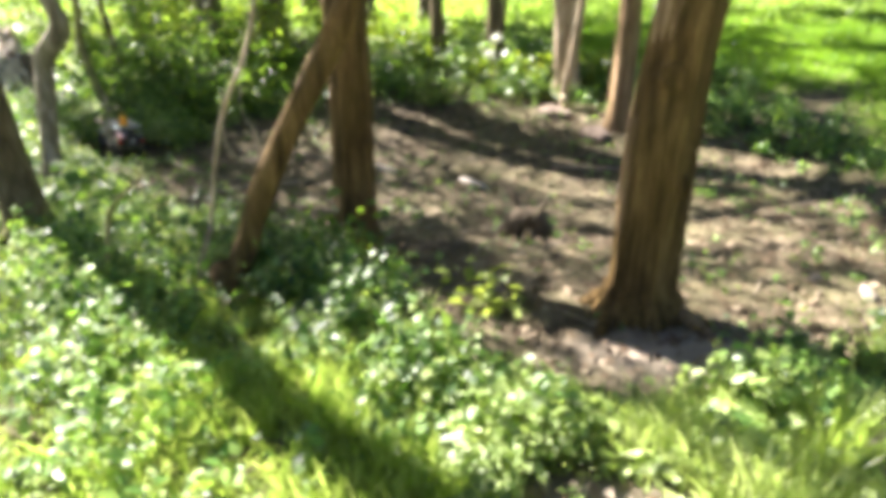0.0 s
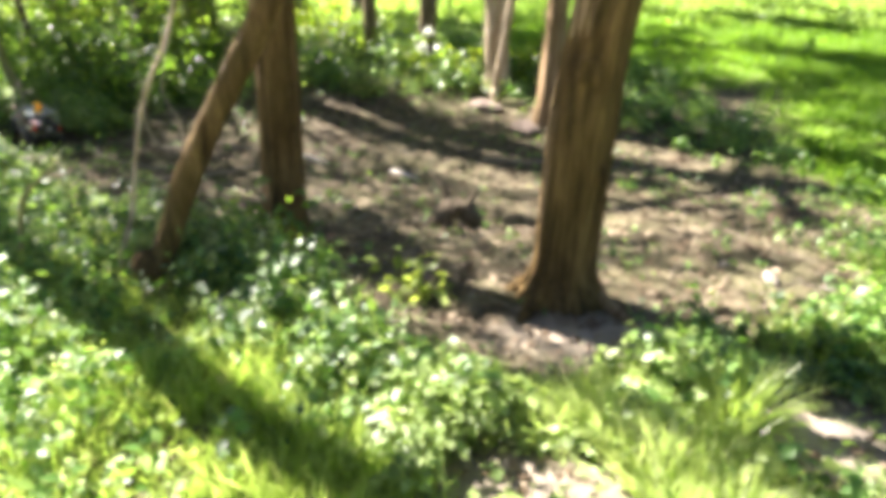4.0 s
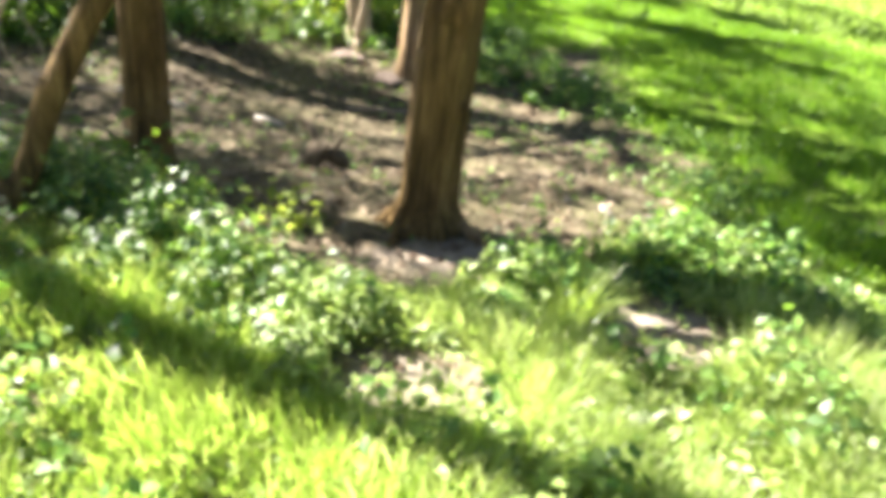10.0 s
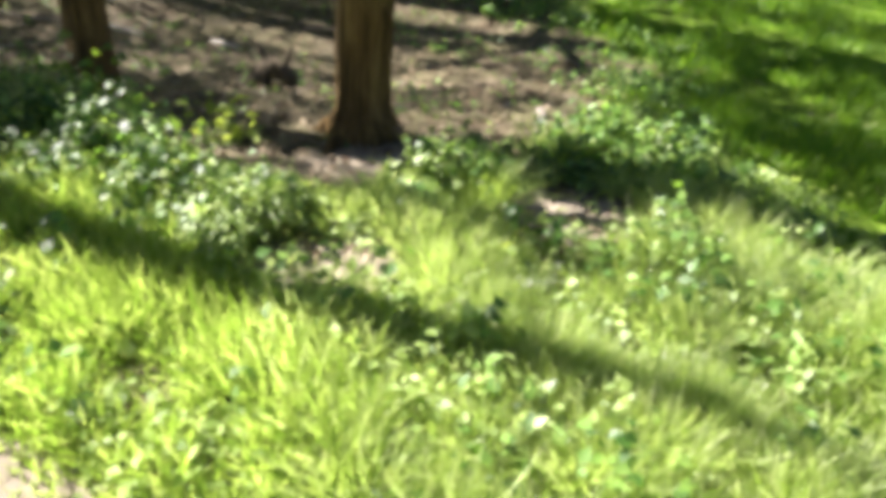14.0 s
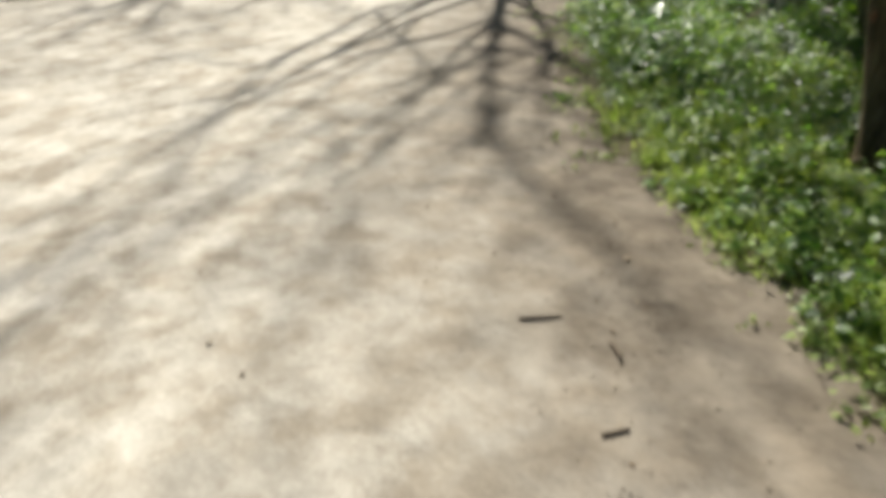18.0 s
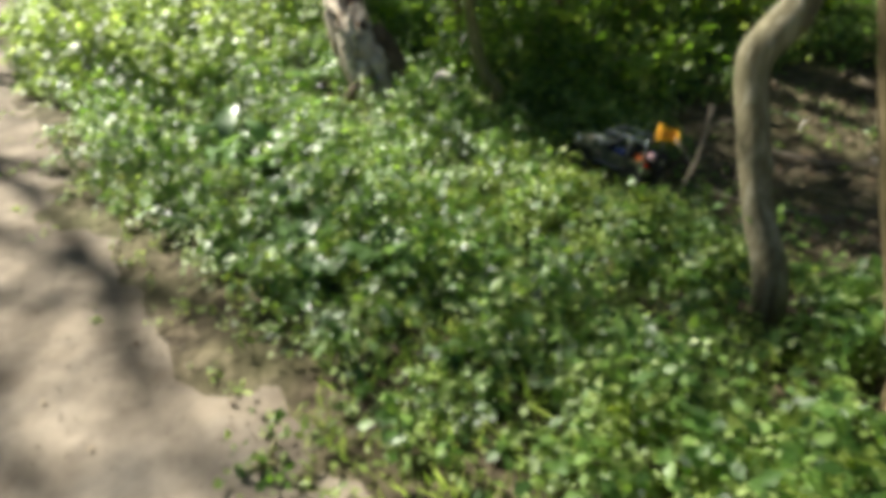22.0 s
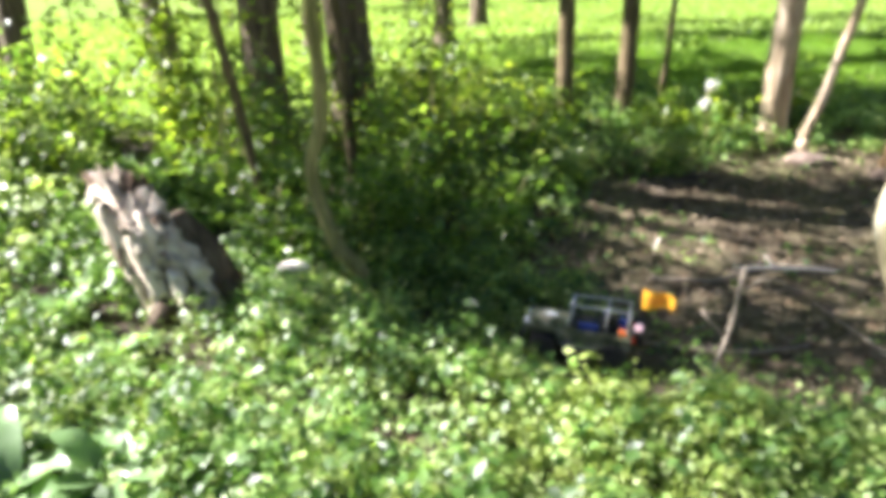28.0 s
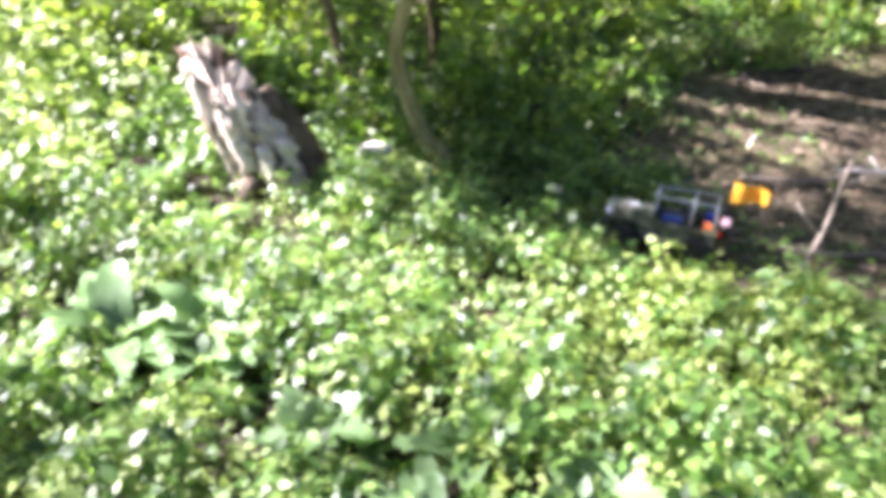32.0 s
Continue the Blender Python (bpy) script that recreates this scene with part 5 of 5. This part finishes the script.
def dandelion(x, y, tall):
    top = thing("dandelion", (x, y, float(height(x, y))), "yellow dandelion flower on a thin stalk in the grass", "flower")
    part_mesh("stalk", mesh_of("stalk", *tube([(0, 0, -0.02, 0.003), (0.01, 0.005, tall * 0.5, 0.0026), (0.012, 0.01, tall, 0.0024)], 6, 0.03), STEM, True), top)
    n = 60
    p = np.tile(np.array([[0.012, 0.01, tall]]), (n, 1))
    tilt = rng.normal(0, 0.8, (n, 2))
    v, f = scatter(LEAF, LEAF_F, p, rot_to(tilt[:, 0], tilt[:, 1], np.ones(n), rng.uniform(0, 6.28, n)), np.stack([np.full(n, 0.010), rng.uniform(0.012, 0.020, n), np.full(n, 0.01)], -1))
    part_mesh("round_head", mesh_of("round_head", v, f, PETAL), top, "round head of bright yellow petals")


dandelion(1.70, 1.04, 0.13)
shrub(-2.86, 2.92, 0.10, 0.12, 26, 0.10, HERB_YELLOW, "broad pale yellow-green leaves at the verge tree's foot")


# ---- the toy off-roader with its pennant ----
def box(bm, x0, x1, y0, y1, z0, z1, taper=0.0, soft=0.004):
    """A bevelled box added to bm; taper narrows its top."""
    made = bmesh.ops.create_cube(bm, size=1.0)["verts"]
    for v in made:
        t = 1 - taper * (v.co.z + 0.5)
        v.co = Vector(((x0 + x1) / 2 + v.co.x * (x1 - x0), (y0 + y1) / 2 + v.co.y * (y1 - y0) * t, (z0 + z1) / 2 + v.co.z * (z1 - z0)))
    edges = list({e for v in made for e in v.link_edges})
    if soft:
        bmesh.ops.bevel(bm, geom=edges, offset=soft, segments=2, affect="EDGES")


def boxes(*specs):
    bm = bmesh.new()
    for s in specs:
        box(bm, *s)
    return bm


def lathe(profile, axis_y, segs=28):
    """Turned round the y axis: profile of (y, radius)."""
    bm = bmesh.new()
    rings = []
    for y, r in profile:
        rings.append([bm.verts.new((r * math.cos(2 * math.pi * k / segs), y + axis_y, r * math.sin(2 * math.pi * k / segs))) for k in range(segs)])
    for a, b in zip(rings, rings[1:]):
        for k in range(segs):
            bm.faces.new((a[k], a[(k + 1) % segs], b[(k + 1) % segs], b[k]))
    bm.faces.new(rings[0])
    bm.faces.new(rings[-1][::-1])
    bmesh.ops.recalc_face_normals(bm, faces=bm.faces)
    return bm


def camouflage():
    """Matt toy paint in olive, dark green and sand blotches."""
    m, nt, b = material("camouflage_toy_paint", 0.38, 0.0, 0.5)
    blots, dust = noise_tex(nt, 11.0, 2.0), noise_tex(nt, 60.0, 5.0)
    c = ramp(nt, blots, [(0.40, (0.035, 0.042, 0.022)), (0.44, (0.10, 0.11, 0.065)), (0.56, (0.13, 0.135, 0.085)), (0.60, (0.30, 0.27, 0.19))])
    c = blend(nt, 0.35, c, ramp(nt, dust, [(0.3, (0.6, 0.57, 0.52)), (0.7, (1.0, 1.0, 1.0))]), "MULTIPLY")
    nt.links.new(c, b.inputs["Base Color"])
    return m


def toy_car():
    olive = camouflage()
    black = plain("black_toy_plastic", (0.022, 0.022, 0.024), 0.5, vary=0.3)
    rubber = plain("dusty_tyre_rubber", (0.035, 0.032, 0.03), 0.85, vary=0.35, scale=60)
    silver = plain("silvery_plastic", (0.45, 0.46, 0.48), 0.3, 0.7, vary=0.05)
    red = plain("red_lamp_plastic", (0.75, 0.04, 0.02), 0.25)
    amber = plain("orange_plastic", (0.8, 0.22, 0.05), 0.35)
    blue = plain("blue_plastic", (0.03, 0.06, 0.35), 0.4)
    pink = plain("pale_pink_label", (0.8, 0.55, 0.58), 0.5)
    cloth = plain("orange_pennant_cloth", (0.88, 0.42, 0.02), 0.8, vary=0.12, scale=20)
    lamp = plain("clear_headlamp", (0.85, 0.87, 0.9), 0.1, vary=0.03)
    z = float(height(*CAR_AT))
    top = thing("toy_car", (CAR_AT[0], CAR_AT[1], z + 0.005), "camouflaged olive open toy off-road car with an orange pennant", "toy car")
    heading, e = radians(132), 0.15
    ahead, aside = (math.cos(heading), math.sin(heading)), (-math.sin(heading), math.cos(heading))
    rise = [float(height(CAR_AT[0] + e * q[0], CAR_AT[1] + e * q[1]) - height(CAR_AT[0] - e * q[0], CAR_AT[1] - e * q[1])) / (2 * e) for q in (ahead, aside)]
    top.matrix_world = pose(CAR_AT[0], CAR_AT[1], z + 0.008, math.degrees(math.atan(rise[1])), -math.degrees(math.atan(rise[0])), 132) @ Matrix.Diagonal((0.87, 0.87, 0.87, 1))
    # x runs to the front, y to its left side.
    part("chassis", boxes((-0.24, 0.25, -0.045, 0.045, 0.075, 0.105), (-0.20, -0.16, -0.10, 0.10, 0.058, 0.078), (0.15, 0.19, -0.10, 0.10, 0.058, 0.078)), black, top)
    body = part("body", boxes((-0.25, 0.05, -0.115, -0.105, 0.11, 0.185), (-0.25, 0.05, 0.105, 0.115, 0.11, 0.185), (-0.255, -0.245, -0.115, 0.115, 0.11, 0.195), (-0.25, 0.06, -0.113, 0.113, 0.10, 0.115), (0.04, 0.055, -0.113, 0.113, 0.11, 0.205)), olive, top)
    bonnet = part("bonnet", boxes((0.05, 0.255, -0.085, 0.085, 0.125, 0.205, 0.14, 0.010)), olive, top, "olive bonnet with a white star")
    bm = bmesh.new()
    ring = []
    for lift in (0.0, 0.0022):
        ring.append([bm.verts.new((0.15 + (0.045 if k % 2 == 0 else 0.018) * math.cos(math.pi * k / 5), (0.045 if k % 2 == 0 else 0.018) * math.sin(math.pi * k / 5), 0.2045 + lift)) for k in range(10)])
    bm.faces.new(ring[1])
    for k in range(10):
        bm.faces.new((ring[0][k], ring[0][(k + 1) % 10], ring[1][(k + 1) % 10], ring[1][k]))
    part("star", bm, lamp, bonnet, "white painted star")
    for sy in (-1, 1):
        part("bonnet_latch", boxes((0.235, 0.25, *sorted((sy * 0.078, sy * 0.088)), 0.165, 0.185)), silver, bonnet)
    for s in (-1, 1):
        y0, y1 = sorted((s * 0.085, s * 0.135))
        part("front_wing", boxes((0.10, 0.255, y0, y1, 0.150, 0.165), (0.06, 0.105, y0, y1, 0.115, 0.160)), olive, top)
        part("rear_wing", boxes((-0.255, -0.11, y0 if s > 0 else -0.135, y1 if s > 0 else -0.105, 0.165, 0.178)), olive, top)
        ya, yb = sorted((s * 0.116, s * 0.132))
        part("side_step", boxes((-0.10, 0.09, ya, yb, 0.095, 0.106)), silver, top)
        part("side_mirror", boxes((0.045, 0.06, *sorted((s * 0.112, s * 0.150)), 0.205, 0.235)), silver, top)
        part("headlamp", lathe([(0, 0.020), (0.012, 0.020), (0.016, 0.013)], 0, 16), lamp, top).matrix_basis = pose(0.258, s * 0.055, 0.172, 0, 0, -90)
        part("tail_lamp", boxes((-0.272, -0.255, *sorted((s * 0.085, s * 0.112)), 0.155, 0.185)), red, top)
        part("seat", boxes((-0.10, -0.01, *sorted((s * 0.025, s * 0.09)), 0.115, 0.155), (-0.12, -0.095, *sorted((s * 0.025, s * 0.09)), 0.13, 0.235)), black, top)
        part("jerrycan", boxes((-0.23, -0.19, *sorted((s * 0.06, s * 0.10)), 0.115, 0.205)), amber if s > 0 else blue, top, "orange canister" if s > 0 else "blue canister")
    part("bumper", boxes((0.265, 0.285, -0.125, 0.125, 0.095, 0.125)), black, top)
    part("grille", boxes(*[(0.254, 0.262, y - 0.004, y + 0.004, 0.135, 0.19) for y in (-0.03, -0.018, -0.006, 0.006, 0.018, 0.03)]), black, top)
    part("windscreen_frame", boxes((0.040, 0.052, -0.108, -0.098, 0.20, 0.292), (0.040, 0.052, 0.098, 0.108, 0.20, 0.292), (0.038, 0.054, -0.108, 0.108, 0.282, 0.300), (0.040, 0.052, -0.10, 0.10, 0.20, 0.210)), silver, top, "silvery windscreen frame")
    glass, nt, b = material("windscreen_glass", 0.03, 0.0, 0.5)
    b.inputs["Transmission Weight"].default_value = 0.9
    b.inputs["Base Color"].default_value = (0.9, 0.95, 0.95, 1)
    part("windscreen", boxes((0.045, 0.048, -0.098, 0.098, 0.21, 0.282, 0.0, 0.0)), glass, top)
    bars = [tube([(x, -0.10, 0.18, 0.006), (x, -0.098, 0.285, 0.006), (x, -0.07, 0.305, 0.006), (x, 0.07, 0.305, 0.006), (x, 0.098, 0.285, 0.006), (x, 0.10, 0.18, 0.006)], 8, 0.03) for x in (-0.13, -0.235)]
    bars += [tube([(-0.235, s * 0.085, 0.298, 0.005), (-0.13, s * 0.085, 0.300, 0.005), (0.045, s * 0.085, 0.292, 0.005)], 8, 0.04) for s in (-1, 1)]
    for v, f in bars:
        part_mesh("roll_bar", mesh_of("roll_bar", v, f, silver, True), top)
    part("steering_wheel", lathe([(-0.003, 0.026), (0.003, 0.026), (0.003, 0.02)], 0, 18), black, top).matrix_basis = pose(0.015, 0.055, 0.19, 0, 0, 75)
    part("winch_box", boxes((-0.09, 0.02, -0.035, 0.035, 0.115, 0.175)), blue, top, "blue box between the seats")

    def wheel(name, m, r, wide):
        tyre = part(name, lathe([(-wide / 2, r * 0.62), (-wide / 2, r * 0.9), (-wide * 0.36, r), (wide * 0.36, r), (wide / 2, r * 0.9), (wide / 2, r * 0.62)], 0, 30), rubber, top)
        tyre.matrix_basis = m
        rim = part("rim", lathe([(-wide * 0.52, r * 0.25), (-wide * 0.45, r * 0.6), (wide * 0.45, r * 0.6), (wide * 0.52, r * 0.25)], 0, 20), silver if name == "spare_wheel" else black, tyre)
        bm = bmesh.new()
        for k in range(20):
            made = bmesh.ops.create_cube(bm, size=1.0)["verts"]
            t = pose(0, 0, 0, 0, 18 * k, 0) @ Matrix.Translation((0, 0.006 * (-1) ** k, r)) @ Matrix.Diagonal((r * 0.17, wide * 0.7, r * 0.12, 1))
            bmesh.ops.transform(bm, matrix=t, verts=made)
        part("tread", bm, rubber, tyre)

    for x in (-0.18, 0.17):
        for s in (-1, 1):
            wheel("wheel", pose(x, s * 0.115, 0.066), 0.066, 0.055)
    wheel("spare_wheel", pose(-0.285, 0.0, 0.185, 0, 0, 90), 0.066, 0.05)
    part("label_plate", boxes((-0.30, -0.262, 0.07, 0.11, 0.22, 0.25)), pink, top, "small pale pink tag")
    part_mesh("pennant_pole", mesh_of("pennant_pole", *tube([(-0.262, 0.09, 0.16, 0.004), (-0.268, 0.09, 0.30, 0.003), (-0.275, 0.092, 0.44, 0.0025)], 8, 0.04), black, True), top)
    v, f, n, h = [], [], 14, 8
    for i in range(n + 1):
        u = i / n
        for j in range(h + 1):
            w = j / h
            v.append((-0.277 - 0.15 * u, 0.092 + 0.018 * math.sin(7 * u) * (0.4 + u), 0.335 + 0.10 * w * (1 - 0.35 * u) + 0.02 * u))
    k = len(v)
    v += [(a, b + 0.0012, c) for a, b, c in v]
    for i in range(n):
        for j in range(h):
            a = i * (h + 1) + j
            f += [(a, a + h + 1, a + h + 2, a + 1), (k + a + 1, k + a + h + 2, k + a + h + 1, k + a)]
    flag = part_mesh("pennant", mesh_of("pennant", v, f, cloth, True), top, "bright orange-yellow cloth pennant")
    for z0, z1 in ((0.374, 0.381), (0.392, 0.398)):
        rows = [(-0.30 - 0.09 * i / 8, 0.092 + 0.018 * math.sin(7 * (0.023 + 0.09 * i / 8) / 0.15) * (0.4 + (0.023 + 0.09 * i / 8) / 0.15)) for i in range(9)]
        v = [(x, y + side, z) for x, y in rows for side in (-0.0012, 0.0026) for z in (z0, z1)]
        f = [(4 * i + a, 4 * i + 4 + a, 4 * i + 5 + a, 4 * i + 1 + a) for i in range(8) for a in (0, 2)]
        part_mesh("printed_bar", mesh_of("printed_bar", v, f, amber, True), flag)


toy_car()
